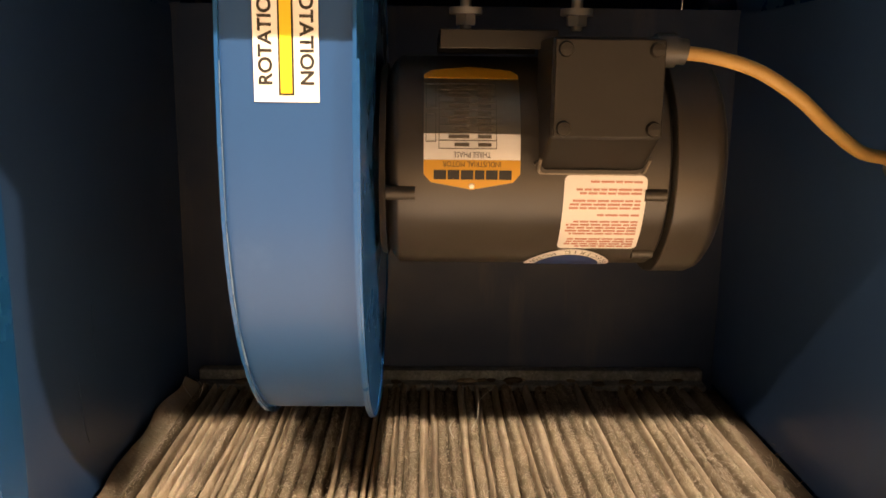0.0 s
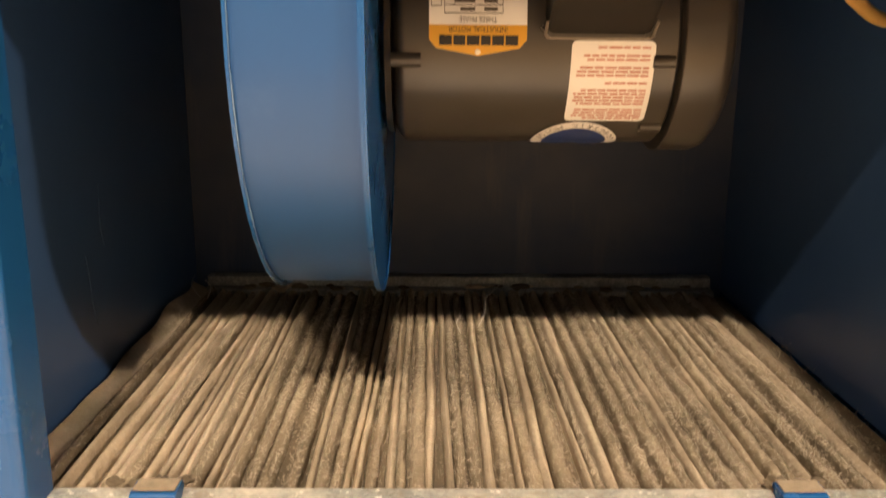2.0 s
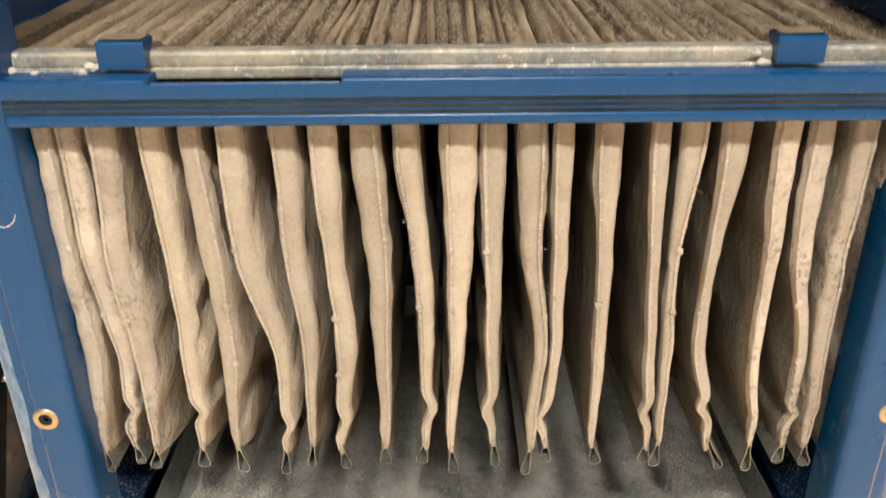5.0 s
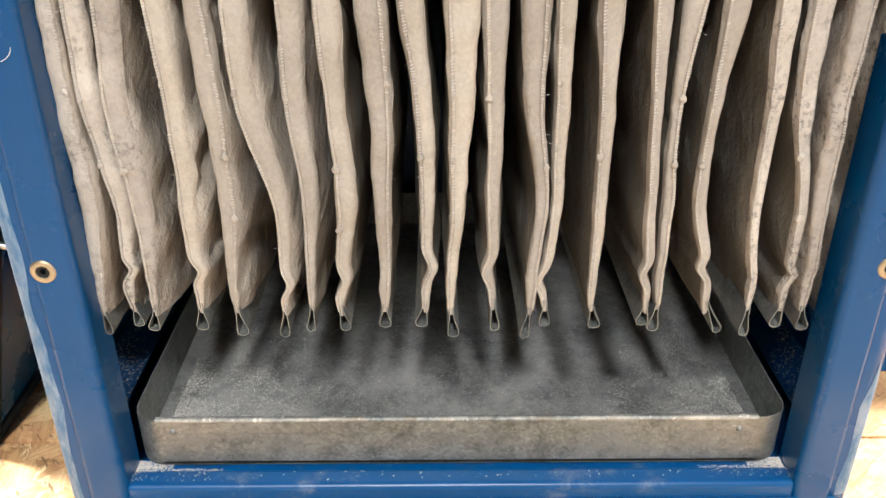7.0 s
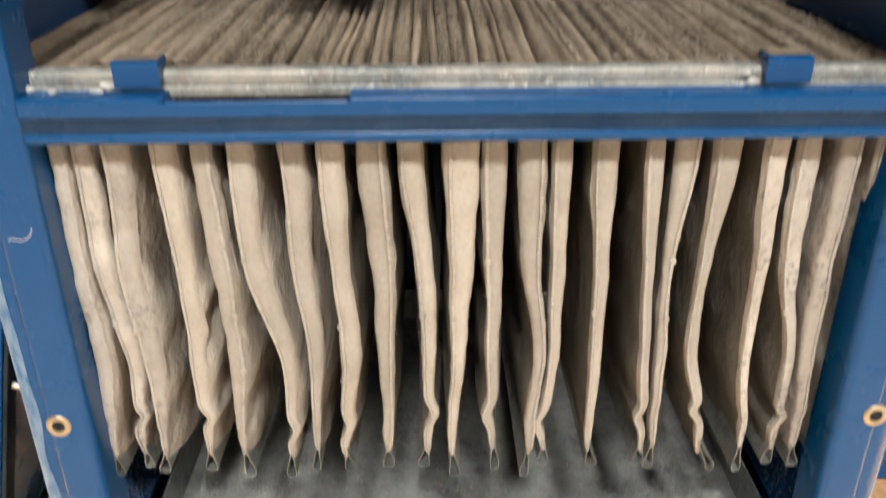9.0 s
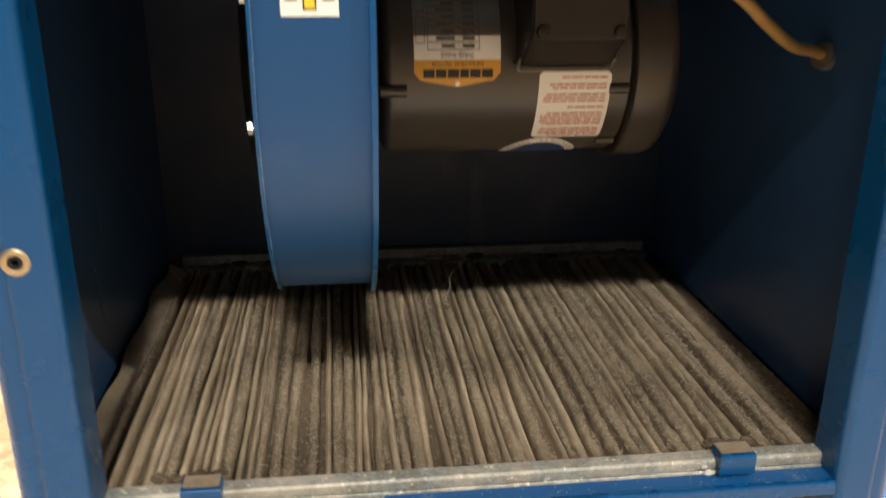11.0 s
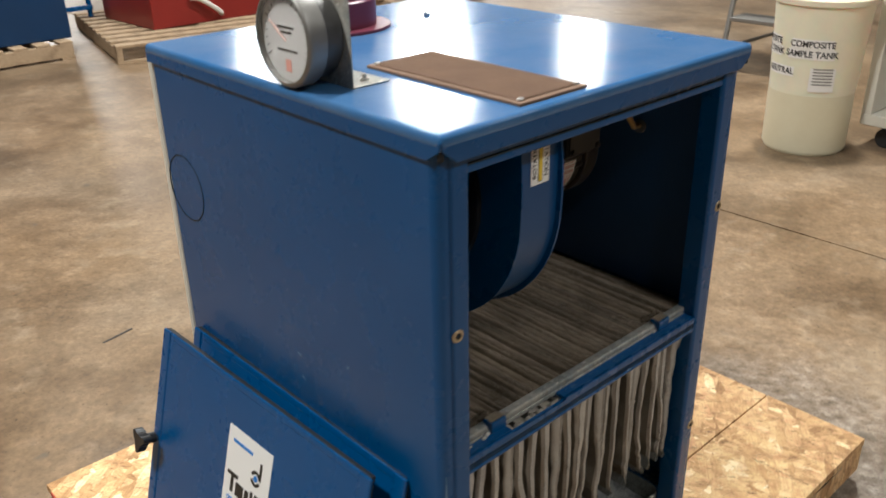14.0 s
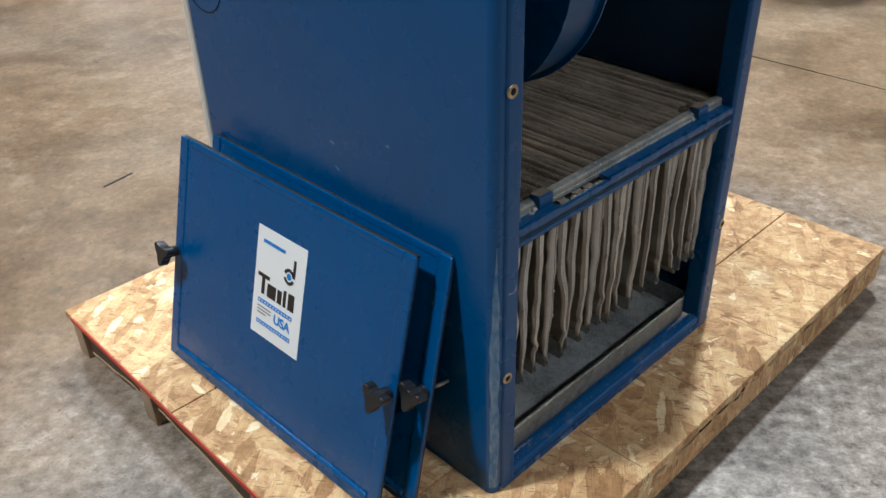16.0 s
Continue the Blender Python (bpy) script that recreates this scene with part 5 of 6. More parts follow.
    for u, v in zip(rows, rows[1:]):
        for q in range(3):
            bm.faces.new((u[q], u[q + 1], v[q + 1], v[q]))
    seam = part("seam", bm, cloth, bag, smooth=60)
    bm = bmesh.new()
    z = 0.427
    while z > 0.185:
        x, yf = on_seam(z)
        wide = (0.0013 if z > 0.3 + 0.05 * math.sin(i * 1.1) else 0.0005) * local.uniform(0.6, 1.1)
        a = local.uniform(-0.25, 0.25) + 0.3 * side
        if local.random() < 0.4 + 0.5 * (noise.noise((z * 30, i * 5.7, 1)) > -0.15):
            merge(bm, turned(box(-wide, wide, -0.0002, 0.0002, -0.00026, 0.00026), Matrix.Translation((x + local.uniform(-0.0003, 0.0003), yf - 0.001, z)) @ Matrix.Rotation(a, 4, "Y")))
        z -= local.uniform(0.0017, 0.0024)
    tagged(part("stitch", bm, STITCH, seam, smooth=None), kind="stuff")
    bm = bmesh.new()
    for _ in range(5):
        z = local.uniform(0.185, 0.42)
        x, yf = on_seam(z)
        e = bag_line(i, z) + side * bag_width(i, z) * 0.47
        l = local.uniform(0.001, 0.003)
        merge(bm, rod((e, yf + 0.002, z), (e + side * l, yf - local.uniform(-0.001, 0.002), z + local.uniform(-0.002, 0.002)), 0.0001, 3))
    tagged(part("loose_thread", bm, THREAD, seam, smooth=None), kind="stuff")
    for q in range(1 + (i % 3 == 1)):
        zk = 0.335 - 0.05 * ((i * 7) % 5 > 2) + 0.006 * math.sin(i * 5) - 0.045 * q
        x, yf = on_seam(zk)
        bm = bmesh.new()
        bmesh.ops.create_icosphere(bm, subdivisions=2, radius=0.0021 + 0.0006 * math.sin(i * 3.7))
        for v in bm.verts:
            v.co = v.co * (1 + 0.5 * noise.noise(v.co * 600 + Vector((i, q, 0))))
        part("knot", turned(bm, Matrix.Translation((x, yf - 0.0008, zk)) @ Matrix.Diagonal((1, 0.7, 1.2, 1))), cloth, seam)
    # folded steel strip that weights the bottom hem
    z1 = 0.176 + 0.004 * math.sin(i * 3.1)
    c, yf = bag_line(i, 0.168), bag_front(i, 0.17)
    lean = 0.01 if i == 17 else 0.0032 * math.sin(i * 1.9 + 0.5)
    g = 0.75 + 0.45 * abs(math.sin(i * 2.6))
    drop = 0.92 + 0.16 * math.sin(i * 5.3)
    loop = [(c + 0.0008, z1)] + [(c + s * a * g + lean * b, z1 - d * drop) for s, a, b, d in ((1, 0.0012, 0.4, 0.009), (1, 0.0034, 1, 0.02), (1, 0.003, 1, 0.0235), (0, 0, 1, 0.0248), (-1, 0.003, 1, 0.0235), (-1, 0.0034, 1, 0.02), (-1, 0.0012, 0.4, 0.009))] + [(c - 0.0008, z1)]
    part("hem_clip", sheet([Vector(p) for p in loop], 0.0006, yf - 0.001, 0.44, "y"), ZINC, bag, "folded steel hem clip")


for i in range(len(BAG_X)):
    build_bag(i)

# ---- dust tray ----
tray = thing("dust_tray", (0, 0.24, 0.018), "galvanised steel dust tray with a film of dust", "tray")
wall = fillet([(0, 0.452), (-0.258, 0.452), (-0.258, 0.024), (0.258, 0.024), (0.258, 0.452), (0.0005, 0.452)], [0, 0.022, 0.022, 0.022, 0.022, 0], 6)
part("wall", sheet(wall, 0.0012, 0.0265, 0.071), ZINC, tray)
outline = [tuple(p) for p in wall]
part("floor_plate", prism(outline, "z", 0.0275, 0.0295), TRAY_FLOOR, tray, "dusty tray floor")
part("front_lip", box(-0.238, 0.232, 0.0215, 0.0265, 0.0695, 0.0735, 0.0015), ZINC_PALE, tray, "folded bright front lip")
part("lip_flange", box(-0.236, 0.23, 0.0226, 0.0245, 0.0585, 0.0696, 0.0005), ZINC, tray)
for x in (-0.225, 0.218):
    part("rivet", turned(lathe([(0, 0), (0.003, 0), (0.002, 0.0015), (0, 0.002)], "z", (0, 0, 0), 10), Matrix.Translation((x, 0.0228, 0.061)) @ Matrix.Rotation(radians(90), 4, "X")), ZINC, tray)


def specks(count, place, size, m, parent, name):
    verts, faces = [], []
    for _ in range(count):
        p = Vector(place())
        s = rng.uniform(0.3, 1) ** 2 * size
        b = len(verts)
        for k in range(5):
            a = 2 * math.pi * k / 5 + rng.uniform(-0.4, 0.4)
            verts.append((p.x + s * math.cos(a), p.y + s * math.sin(a), p.z))
        verts.append((p.x, p.y, p.z + s * 0.7))
        faces += [(b + k, b + (k + 1) % 5, b + 5) for k in range(5)]
    me = bpy.data.meshes.new(name)
    me.from_pydata(verts, [], faces)
    me.materials.append(m)
    ob = new(name, me)
    ob.parent = parent
    ob.matrix_basis = parent.matrix_basis.inverted()
    return tagged(ob, kind="stuff")


DUST = mat("pale_dust", (0.6, 0.58, 0.53), 0.9)
specks(260, lambda: (rng.uniform(-0.24, 0.24), 0.03 + 0.22 * rng.random() ** 1.6, 0.0296), 0.0011, DUST, tray, "dust_crumb")


def drift():
    """Fine dust lies thickest towards the front ends of the tray."""
    while True:
        x, y = rng.uniform(-0.245, 0.245), 0.03 + 0.26 * rng.random()
        heap = max(math.exp(-((x + 0.25) / 0.09) ** 2), 0.6 * math.exp(-((x - 0.235) / 0.06) ** 2)) * math.exp(-(y - 0.03) / 0.11) + 0.05
        if rng.random() < heap * (0.6 + 0.8 * noise.noise((x * 40, y * 40, 0))):
            return x, y, 0.0296


specks(36000, drift, 0.00062, DUST, tray, "dust_crumb")
specks(110, lambda: (rng.uniform(-0.25, 0.25), rng.uniform(0.006, 0.016), 0.0261), 0.0009, DUST, cabinet, "dust_crumb")
specks(420, lambda: (rng.choice((-1, 1)) * (0.261 - 0.07 * rng.random() ** 3), rng.uniform(0.006, 0.0165), 0.0261), 0.0006, DUST, cabinet, "dust_crumb")
specks(2600, lambda: (rng.choice((-1, 1)) * (0.261 - 0.07 * rng.random() ** 3), rng.uniform(0.019, 0.0235), 0.0227), 0.0006, DUST, cabinet, "dust_crumb")
specks(3200, lambda: (rng.choice((-1, 1)) * (0.261 - 0.03 * rng.random() ** 2), rng.uniform(0.0235, 0.0325), 0.0227), 0.0007, DUST, cabinet, "dust_crumb")


def on_guide():
    """Crumbs lie in drifts on the side flanges."""
    while True:
        e, y = rng.random(), rng.uniform(0.036, 0.3)
        if rng.random() < max(0.05, 0.45 + 1.2 * noise.noise((e * 2, y * 22, 3))):
            return rng.choice((-1, 1)) * (0.2745 + 0.027 * e), y, 0.0587 + 0.0121 * e


specks(1700, on_guide, 0.0011, DUST, cabinet, "dust_crumb")
specks(220, lambda: (rng.uniform(-0.26, 0.26), rng.uniform(0.007, 0.019), 0.4487), 0.0006, DUST, cabinet, "dust_crumb")
clumps = thing("dust_clump", (0, 0.015, 0.447), "white caked dust clumps on the filter clamp strip", "dust")
for k, (x, y, z, r) in enumerate(((-0.2655, 0.018, 0.4515, 0.0035), (-0.259, 0.016, 0.449, 0.0024), (-0.2125, 0.0165, 0.4505, 0.0035), (-0.219, 0.015, 0.4485, 0.003), (0.1705, 0.0175, 0.4495, 0.003), (0.166, 0.018, 0.4545, 0.002), (-0.245, 0.015, 0.448, 0.002))):
    bm = bmesh.new()
    bmesh.ops.create_icosphere(bm, subdivisions=3, radius=r)
    for v in bm.verts:
        v.co *= 1 + 0.45 * noise.noise(v.co * 420 + Vector((k * 7, 3, 1)))
    part("clump", turned(bm, Matrix.Translation((x, y, z + 0.0015)) @ Matrix.Diagonal((1.3, 0.8, 0.75, 1))), DUST, clumps)
for k in range(26):
    bm = bmesh.new()
    bmesh.ops.create_icosphere(bm, subdivisions=2, radius=rng.uniform(0.0025, 0.006))
    for v in bm.verts:
        v.co *= 1 + 0.6 * noise.noise(v.co * 300 + Vector((k * 5, 2, 4)))
    part("dust_lump", turned(bm, Matrix.Translation((rng.uniform(-0.27, 0.27), rng.uniform(0.478, 0.493), 0.4555)) @ Matrix.Diagonal((1.6, 1, 0.6, 1))), (DUST_AND_GAP, FELT_DARK, FELT)[k % 3], pack, "dust lump on the rear strip")
# dark tufts by the clips
for k, (x, y, r) in enumerate(((-0.2, 0.046, 0.006), (-0.214, 0.043, 0.005), (-0.186, 0.049, 0.004), (0.186, 0.047, 0.006), (0.2, 0.044, 0.005), (0.212, 0.048, 0.004), (-0.228, 0.047, 0.004))):
    bm = bmesh.new()
    bmesh.ops.create_icosphere(bm, subdivisions=3, radius=r)
    for v in bm.verts:
        v.co *= 1 + 0.7 * noise.noise(v.co * 380 + Vector((k * 5, 1, 9)))
    part("dark_tuft", turned(bm, Matrix.Translation((x, y, 0.456)) @ Matrix.Diagonal((1.3, 1, 0.7, 1))), DUST_AND_GAP, pack, "dark matted dust tuft")
# lumps seen in the rail's cut-out
for k, x in enumerate((-0.171, -0.158, -0.151, -0.135, -0.126, -0.111, -0.102, -0.085, -0.076)):
    bm = bmesh.new()
    bmesh.ops.create_icosphere(bm, subdivisions=2, radius=0.0048)
    for v in bm.verts:
        v.co *= 1 + 0.2 * noise.noise(v.co * 300 + Vector((k, 3, 1)))
    part("cloth_end", turned(bm, Matrix.Translation((x, 0.012, 0.4393)) @ Matrix.Diagonal((1.05, 0.9, 0.85, 1))), BAG, pack)

# ---- loose doors leaning on the side ----
DW, DH = 0.572, 0.416


def build_door(name, corner, swing, lean, label, sticker):
    """corner: the top rear corner. swing and lean in degrees. The drawing lies in x (width) and y (height), face along z."""
    u = Vector((math.sin(radians(swing)), -math.cos(radians(swing)), 0))
    v = Vector((-math.cos(radians(swing)) * math.sin(radians(lean)), -math.sin(radians(swing)) * math.sin(radians(lean)), -math.cos(radians(lean))))
    n = v.cross(u)
    n = n if n.x < 0 else -n
    m = Matrix(((u.x, -v.x, n.x, 0), (u.y, -v.y, n.y, 0), (u.z, -v.z, n.z, 0), (0, 0, 0, 1)))
    m = Matrix.Translation(Vector(corner)) @ m @ Matrix.Translation((0, -DH, 0))
    door = new(name)
    door.empty_display_size = 0.05
    door.matrix_basis = m
    tagged(door, label, "door", "loose cabinet doors")

    def put(pname, bm, material, parent, text="", smooth=40):
        ob = obj(pname, bm, material, smooth)
        ob.parent = parent
        if text:
            ob["label"] = text
        return ob
    put("panel", box(0.022, DW - 0.022, 0.022, DH - 0.012, -0.006, -0.002, 0.001), BLUE, door)
    for b in ((0, 0.024, 0, DH), (DW - 0.024, DW, 0, DH)):
        put("side_rim", box(*b, -0.006, 0.0, 0.0025, 3), BLUE, door)
    put("bottom_rim", merge(box(0.0235, DW - 0.0235, 0, 0.014, -0.006, -0.0004, 0.0025, 3), box(0.0235, DW - 0.0235, 0.013, 0.026, -0.0065, 0.003, 0.0045, 4)), BLUE, door, "rolled bottom rim")
    put("top_rim", box(0.0235, DW - 0.0235, DH - 0.0125, DH, -0.006, -0.0015, 0.002), BLUE, door)
    for b in ((0.002, 0.02, 0.002, DH - 0.011), (DW - 0.02, DW - 0.002, 0.002, DH - 0.011), (0.021, DW - 0.021, 0.002, 0.018)):
        put("foam_gasket", box(*b, -0.0098, -0.0062, 0.001), GRIME, door, "black foam gasket")
    put("edge_gasket", box(0.004, DW - 0.004, DH - 0.01, DH + 0.0008, -0.012, -0.004, 0.001), RUBBER, door, "brown-black edge gasket")
    for x in (0.011, DW - 0.011):
        knob = bmesh.new()
        pts = []
        for k in range(36):
            a = 2 * math.pi * k / 36
            r = 0.0125 + 0.0125 * max(0, math.cos(3 * a)) ** 0.9
            pts.append((r * math.cos(a), r * math.sin(a)))
        knob = prism(pts, "z", 0.019, 0.036, 0.002)
        merge(knob, lathe([(0, 0.004), (0.01, 0.004), (0.0095, 0.021), (0, 0.021)], "z", (0, 0, 0), 20))
        turn = Matrix.Translation((x, DH * 0.5, 0)) @ Matrix.Rotation(radians(25 if x < 0.1 else 20), 4, "Z")
        kn = put("wing_knob", turned(knob, turn), KNOB, door, "black plastic wing knob")
        put("stud", turned(merge(rod((0, 0, -0.046), (0, 0, 0.006), 0.003, 8), merge(torus((0, 0, -0.03), "z", 0.003, 0.0008, 12, 5), merge(torus((0, 0, -0.025), "z", 0.003, 0.0008, 12, 5), torus((0, 0, -0.035), "z", 0.003, 0.0008, 12, 5)))), turn), STEEL, kn, "threaded steel stud")
    if sticker:
        lx, ly, w, h = 0.296, 0.249, 0.061, 0.093
        st = put("maker_sticker", turned(slab([(-w, -h), (w, -h), (w, h), (-w, h)], 0.0006), Matrix.Translation((lx, ly, -0.0019))), WHITE, door, "white maker sticker with black and blue print")

        def ink(pname, bm, material, text="", z=-0.001):
            put(pname, turned(bm, Matrix.Translation((lx, ly, z))), material, st, text, None)

        def bar(x0, x1, y0, y1):
            return slab([(x0, y0), (x1, y0), (x1, y1), (x0, y1)], 0.0003)
        ink("brand_bar", bar(-0.045, 0.01, 0.068, 0.0735), BLUE_INK, "blue bar")
        ring = []
        for a0, a1 in ((20, 160), (200, 340)):
            arc = [(0.0135 * math.cos(radians(a0 + (a1 - a0) * k / 12)), 0.0135 * math.sin(radians(a0 + (a1 - a0) * k / 12))) for k in range(13)]
            arc += [(0.008 * math.cos(radians(a1 - (a1 - a0) * k / 12)), 0.008 * math.sin(radians(a1 - (a1 - a0) * k / 12))) for k in range(13)]
            ring.append(turned(slab(arc, 0.0003), Matrix.Translation((0.024, 0.035, 0))))
        ink("emblem", merge(merge(ring[0], ring[1]), bar(0.0325, 0.0385, 0.036, 0.066)), INK, "black ring emblem")
        ink("emblem_dot", turned(slab([(0.0055 * math.cos(k * math.pi / 10), 0.0055 * math.sin(k * math.pi / 10)) for k in range(20)], 0.0003), Matrix.Translation((0.024, 0.035, 0))), BLUE_INK, "blue dot")
        ink("brand_mark", merge(bar(-0.052, -0.022, 0.009, 0.0155), bar(-0.041, -0.033, -0.019, 0.0095)), INK, "black brand shape")
        for x0, x1, y1 in ((-0.026, -0.004, 0.004), (0.0, 0.011, 0.004), (0.015, 0.022, 0.009), (0.027, 0.042, 0.009)):
            ink("brand_bar", bar(x0, x1, -0.019, y1), INK, "black brand bar")
        for y in (-0.035, -0.0725):
            ink("stripe", bar(-0.047, 0.04, y, y + 0.007), BLUE_INK, "blue stripe")
            dots = bmesh.new()
            for k in range(12):
                merge(dots, bar(-0.044 + k * 0.0072, -0.0412 + k * 0.0072, y + 0.0025, y + 0.0048))
            ink("stripe_dot", dots, WHITE, z=-0.0006)
        ink("lettering", turned(text_bm("USA", 0.0215, 1.05, 0.0009), Matrix.Translation((0.0165, -0.05, 0))), BLUE_INK)
        fine = bmesh.new()
        for k in range(3):
            merge(fine, bar(-0.047, -0.012 - 0.012 * (k == 2), -0.043 - 0.0055 * k, -0.041 - 0.0055 * k))
        ink("print_bar", fine, GREY_STEEL, "small grey print bars")
    return door


build_door("cabinet_door", (-0.3623, 0.67, 0.4043), 1.4, 15.3, "blue steel cabinet door with maker sticker leaning on another", True)
build_door("cabinet_door", (-0.3195, 0.64, 0.4015), 0.6, 13.6, "blue steel cabinet door leaning flat against the cabinet side", False)

# ---- things on the warehouse floor ----
tank = thing("plastic_tank", (2.95, 1.17, FLOOR), "milky plastic sample tank with black printed labels", "tank")
TX, TY, TR = 2.88, 1.03, 0.2
part("shell", lathe([(0.1805, FLOOR + 0.27), (0.2, FLOOR + 0.645), (0.211, FLOOR + 0.65), (0.213, FLOOR + 0.672), (0.206, FLOOR + 0.68), (0.195, FLOOR + 0.672), (0.18, FLOOR + 0.36), (0.17, FLOOR + 0.27)], "z", (TX, TY, 0), 64), POLY, tank)
part("lower_shell", lathe([(0.0, FLOOR), (0.167, FLOOR), (0.179, FLOOR + 0.02), (0.1805, FLOOR + 0.2695), (0.0, FLOOR + 0.2695)], "z", (TX, TY, 0), 64), POLY_FULL, tank, "yellowish lower half filled with liquid")


def on_tank(bm, turn, z, lift=0.001):
    """turn: degrees from -x towards -y."""
    r = 0.181 + 0.0506 * max(0, z - FLOOR - 0.27) + lift
    for v in bm.verts:
        a = radians(180 + turn) + v.co.x / r
        v.co = Vector((TX + (r + v.co.z) * math.cos(a), TY + (r + v.co.z) * math.sin(a), z + v.co.y))
    return bm


def strip(w, h, depth=0.0005):
    bm = slab([(-w, -h), (w, -h), (w, h), (-w, h)], depth)
    for k in range(1, 10):
        bmesh.ops.bisect_plane(bm, geom=bm.verts[:] + bm.edges[:] + bm.faces[:], plane_co=(-w + 2 * w * k / 10, 0, 0), plane_no=(1, 0, 0))
    return bm


for words, turn, z, w in (("COMPOSITE", 17, FLOOR + 0.492, 0.088), ("SAMPLE TANK", 17, FLOOR + 0.45, 0.098), ("COMPOSITE", -52, FLOOR + 0.492, 0.088), ("SAMPLE TANK", -52, FLOOR + 0.45, 0.098), ("NEUTRAL", -25, FLOOR + 0.37, 0.075)):
    lab = part("label", on_tank(strip(w, 0.021), turn, z), WHITE, tank, "white printed strip")
    part("lettering", on_tank(text_bm(words, 0.036, 0.95, 0.0008), turn, z, 0.0025), INK, lab, smooth=None)
lab = part("label", on_tank(strip(0.052, 0.062), 35, FLOOR + 0.355), WHITE, tank, "white paper notice")
bm = bmesh.new()
for k in range(6):
    merge(bm, turned(strip(0.04, 0.0025), Matrix.Translation((0, 0.035 - 0.013 * k, 0))))
part("print_bar", on_tank(bm, 35, FLOOR + 0.355, 0.0025), GREY_STEEL, lab, "grey print bars", None)

# rolling ladder
ladder = thing("rolling_ladder", (4.2, 2.0, FLOOR), "grey tubular steel rolling step ladder", "ladder")
LX0, LY0 = 3.85, 2.05
for y in (LY0 - 0.45, LY0):
    part("rail", rod((LX0, y, FLOOR), (LX0 + 0.3, y, FLOOR + 1.5), 0.016, 10), GREY_STEEL, ladder)
    part("rear_post", rod((LX0 + 0.7, y, FLOOR + 0.05), (LX0 + 0.55, y, FLOOR + 1.5), 0.016, 10), GREY_STEEL, ladder)
    part("brace", rod((LX0 + 0.04, y, FLOOR + 0.14), (LX0 + 0.7, y, FLOOR + 0.14), 0.012, 8), GREY_STEEL, ladder)
    caster = part("caster", rod((LX0 + 0.12, y - 0.015, FLOOR + 0.04), (LX0 + 0.12, y + 0.015, FLOOR + 0.04), 0.04, 16), RUBBER, ladder)
    part("fork", box(LX0 + 0.105, LX0 + 0.135, y - 0.018, y + 0.018, FLOOR + 0.05, FLOOR + 0.135, 0.004), GREY_STEEL, caster)
for k in range(4):
    part("step", box(LX0 + 0.05 + 0.06 * k, LX0 + 0.24 + 0.06 * k, LY0 - 0.45, LY0, FLOOR + 0.3 + 0.3 * k, FLOOR + 0.325 + 0.3 * k, 0.004), GREY_STEEL, ladder)

# wheeled cabinet
cart = thing("wheeled_cabinet", (3.36, 0.5, FLOOR), "cream painted open cabinet on black casters", "cabinet")
cx0, cx1, cy0, cy1, cz0 = 3.02, 3.68, 0.06, 0.85, FLOOR + 0.107
part("bottom_board", box(cx0, cx1, cy0, cy1, cz0, cz0 + 0.05, 0.004), CREAM, cart)
for y in (cy0, cy1 - 0.045):
    part("post", box(cx0, cx1, y, y + 0.045, cz0 + 0.05, cz0 + 1.0, 0.004), CREAM, cart)
part("back_board", box(cx1 - 0.02, cx1, cy0 + 0.045, cy1 - 0.045, cz0 + 0.05, cz0 + 1.0), GREY_STEEL, cart)
part("top_board", box(cx0, cx1, cy0, cy1, cz0 + 1.0, cz0 + 1.04, 0.004), CREAM, cart)
for x in (cx0 + 0.08, cx1 - 0.08):
    for y in (cy0 + 0.08, cy1 - 0.1):
        c = part("caster", rod((x - 0.015, y, FLOOR + 0.045), (x + 0.015, y, FLOOR + 0.045), 0.045, 16), RUBBER, cart)
        part("fork", box(x - 0.022, x + 0.022, y - 0.02, y + 0.02, FLOOR + 0.06, cz0, 0.004), BLACK, c)


def build_skid(place, turn, w, d, label, boards=7, mt=None):
    mt = mt or PINE_GREY
    ob = thing("shipping_pallet", (0, 0, 0), label, "pallet", "pallets on the warehouse floor")
    for x in (-w / 2, -0.02, w / 2 - 0.04):
        part("runner", box(x, x + 0.04, -d / 2, d / 2, 0.016, 0.104, 0.002, 1), mt, ob)
    for k in range(boards):
        y = -d / 2 + (d - 0.09) * k / (boards - 1)
        part("deck_board", box(-w / 2, w / 2, y, y + 0.09, 0.1045, 0.122, 0.002, 1), mt, ob)
    for y in (-d / 2, -0.045, d / 2 - 0.09):
        part("base_board", box(-w / 2, w / 2, y, y + 0.09, 0.0, 0.0158), mt, ob)
    ob.matrix_basis = pose(place[0], place[1], FLOOR, 0, 0, turn)
    return ob


build_skid((0.51, 6.02), 91, 1.15, 1.45, "weathered pine pallet under a large blue machine", 10)
machine = thing("blue_machine", (0.55, 6.05, FLOOR + 0.122), "large blue sheet-steel machine standing on a pallet", "machine")
part("body", turned(box(-0.72, 0.72, -0.5, 0.5, 0.0, 1.3, 0.01), pose(0.56, 6.05, FLOOR + 0.1225, 0, 0, 1)), BLUE_DARK, machine)
part("side_plate", turned(box(0.7205, 0.728, -0.42, 0.42, 0.08, 1.2, 0.003), pose(0.56, 6.05, FLOOR + 0.1226, 0, 0, 1)), BLUE_DARK, machine)
build_skid((2.12, 5.69), -12, 1.2, 1.6, "weathered pine pallet under a red machine", 10)
red = thing("red_machine", (2.3, 5.78, FLOOR + 0.122), "dark red painted machine base on a pallet", "machine")
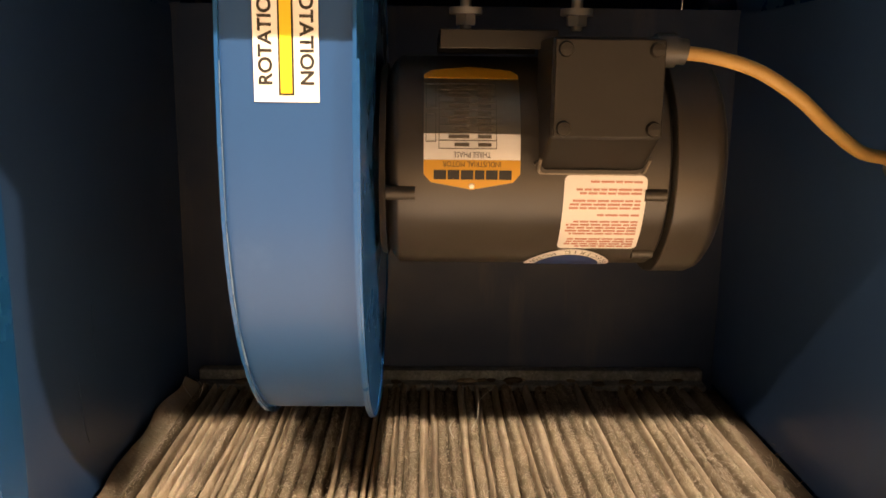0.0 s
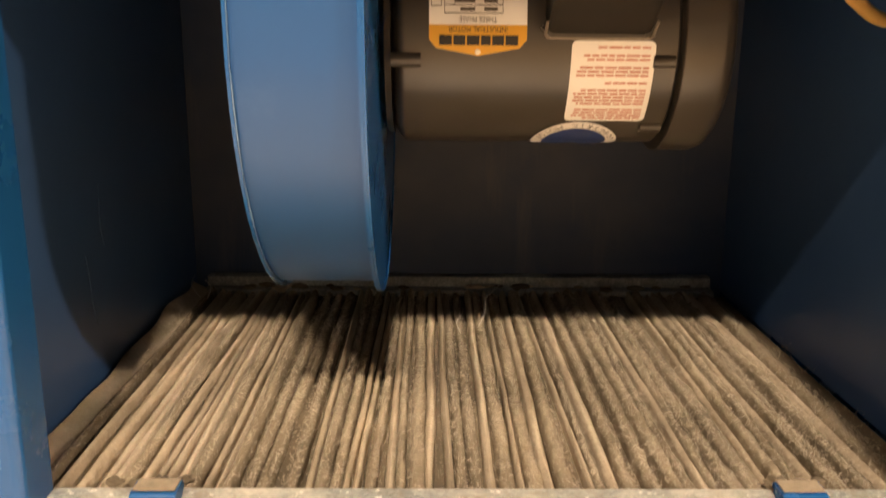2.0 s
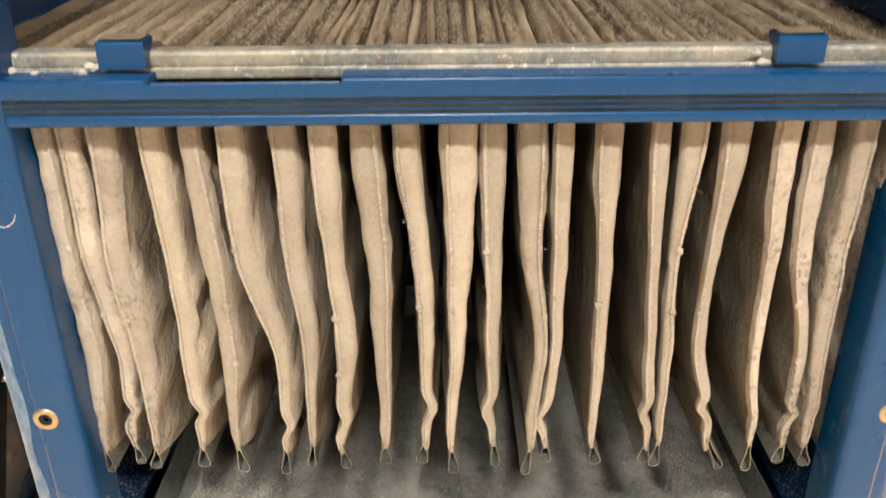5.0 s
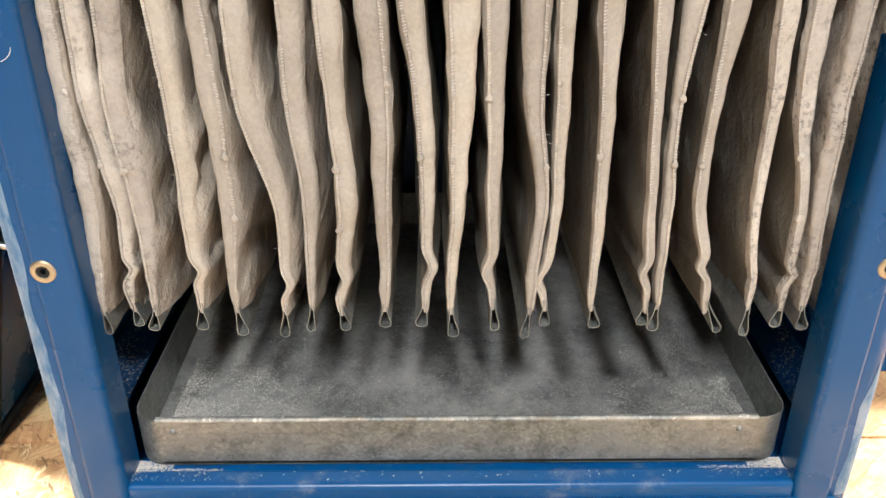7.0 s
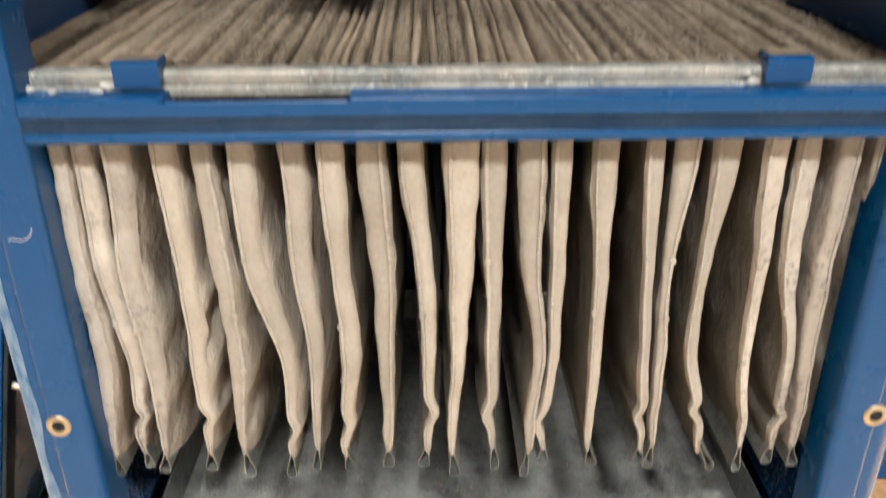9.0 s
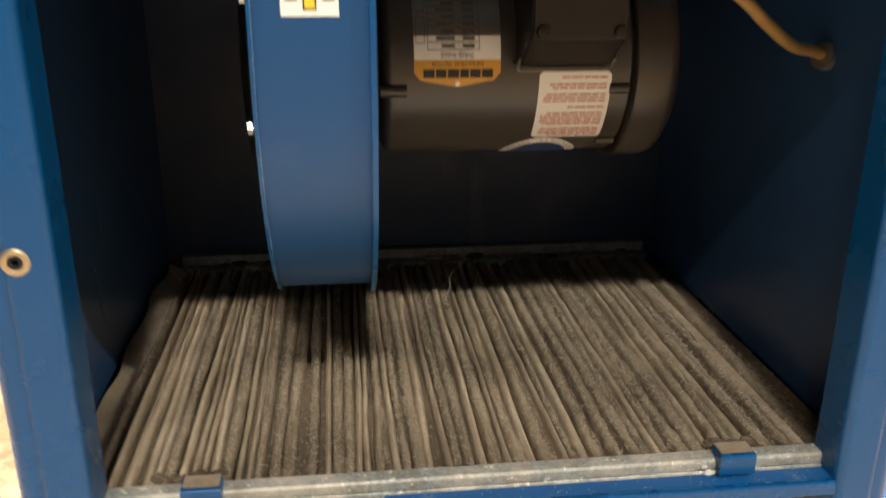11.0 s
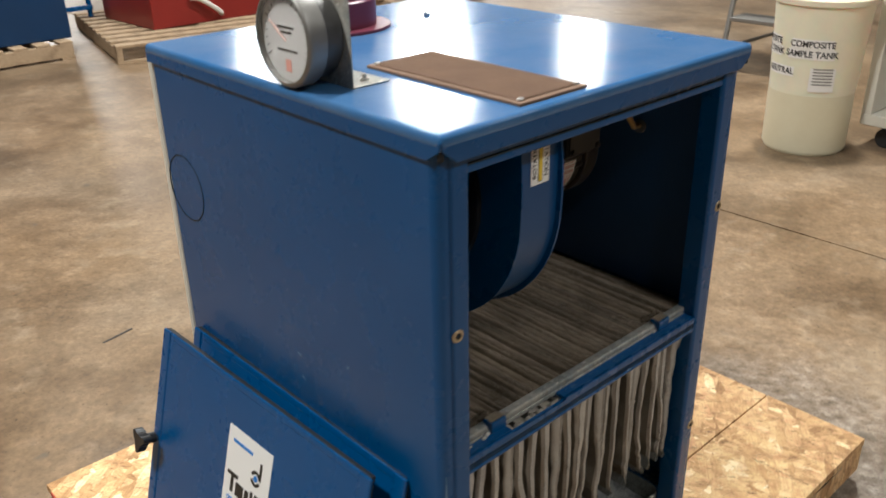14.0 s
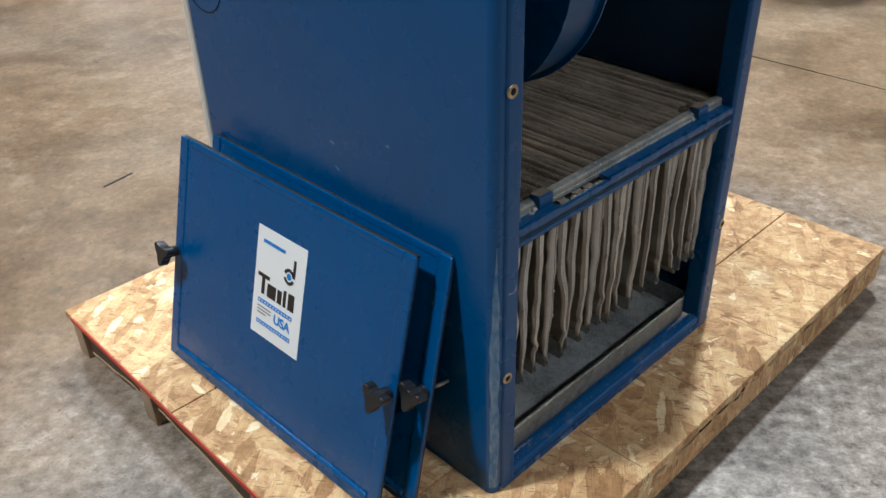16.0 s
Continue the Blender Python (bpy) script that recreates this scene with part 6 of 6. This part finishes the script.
stands = pose(1.8, 5.36, FLOOR + 0.1225, 0, 0, 2)
part("body", turned(box(0, 1.0, 0, 0.8, 0.0, 0.27, 0.008), stands), RED, red)
part("upper_body", turned(box(0.22, 0.95, 0.28, 0.78, 0.2705, 0.75, 0.012), stands), RED, red)
part("rim", turned(box(0.02, 0.98, 0.012, 0.04, 0.2705, 0.29, 0.003), stands), RED, red)
part("pale_handle", tube(smooth_path([(2.1, 5.345, 0.21), (2.16, 5.33, 0.2), (2.24, 5.325, 0.15), (2.32, 5.33, 0.09), (2.34, 5.35, 0.07)]), 0.02, 8), PALE, red, "pale plastic handle tube")
frame_stand = thing("pipe_stand", (1.62, 6.5, FLOOR + 0.122), "small blue tubular stand on a pallet", "stand")
for x in (1.5, 1.72):
    part("post", rod((x, 6.3, FLOOR + 0.1225), (x, 6.3, FLOOR + 0.7), 0.02, 8), BLUE, frame_stand)
for z in (0.18, 0.34, 0.5):
    part("rail", box(1.48, 1.74, 6.275, 6.298, FLOOR + z, FLOOR + z + 0.035, 0.004), BLUE if z != 0.34 else PALE, frame_stand)
build_skid((-0.86, 4.95), 4, 1.15, 1.0, "bright new pine pallet holding a machine stand", 6, PINE)
stand = thing("machine_stand", (-0.6, 4.85, FLOOR + 0.122), "grey steel stand with black hoses on a pallet", "stand")
part("post", box(-0.66, -0.56, 4.75, 4.85, FLOOR + 0.1223, FLOOR + 1.1, 0.006), GREY_STEEL, stand)
part("foot_plate", box(-0.72, -0.5, 4.69, 4.91, FLOOR + 0.122, FLOOR + 0.13, 0.003), GREY_STEEL, stand)
part("cap", box(-1.15, -0.5, 4.72, 4.9, FLOOR + 1.1, FLOOR + 1.3, 0.01), BLUE, stand, "blue steel head")
for k in range(2):
    part("hose", tube(smooth_path([(-0.6, 4.745, FLOOR + 0.3 - 0.06 * k), (-0.75, 4.7, FLOOR + 0.28 - 0.1 * k), (-0.95, 4.72, FLOOR + 0.25 - 0.08 * k), (-1.2, 4.9, FLOOR + 0.26 - 0.1 * k)]), 0.014, 8), RUBBER, stand, "black hose")
build_skid((4.3, 5.6), 5, 1.2, 1.0, "weathered pallet loaded with cut timber", 7)
load = thing("timber_stack", (4.3, 5.6, FLOOR + 0.122), "low stack of sawn pale boards on a pallet", "timber")
for k in range(7):
    x = 3.78 + 0.15 * k
    part("board", turned(box(-0.06, 0.06, -0.45, 0.45, 0, 0.035, 0.003, 1), pose(x, 5.6, FLOOR + 0.1224, 0, 0, (k % 3 - 1) * 3)), PINE, load)
for k in range(2):
    part("strap_block", box(4.0 + 0.5 * k, 4.06 + 0.5 * k, 5.12, 5.22, FLOOR + 0.1225, FLOOR + 0.32, 0.004), BLUE, load, "blue painted block")
build_skid((0.2, 6.9), 0, 1.2, 1.0, "dark pallet far off on the floor", 6)
tagged(obj("floor_scratch", turned(box(-0.05, 0.05, -0.0035, 0.0035, 0.0002, 0.0012), pose(-0.135, 1.602, FLOOR, 0, 0, 12)), KNOB), "dark scuff stripe on the concrete floor", "scuff")
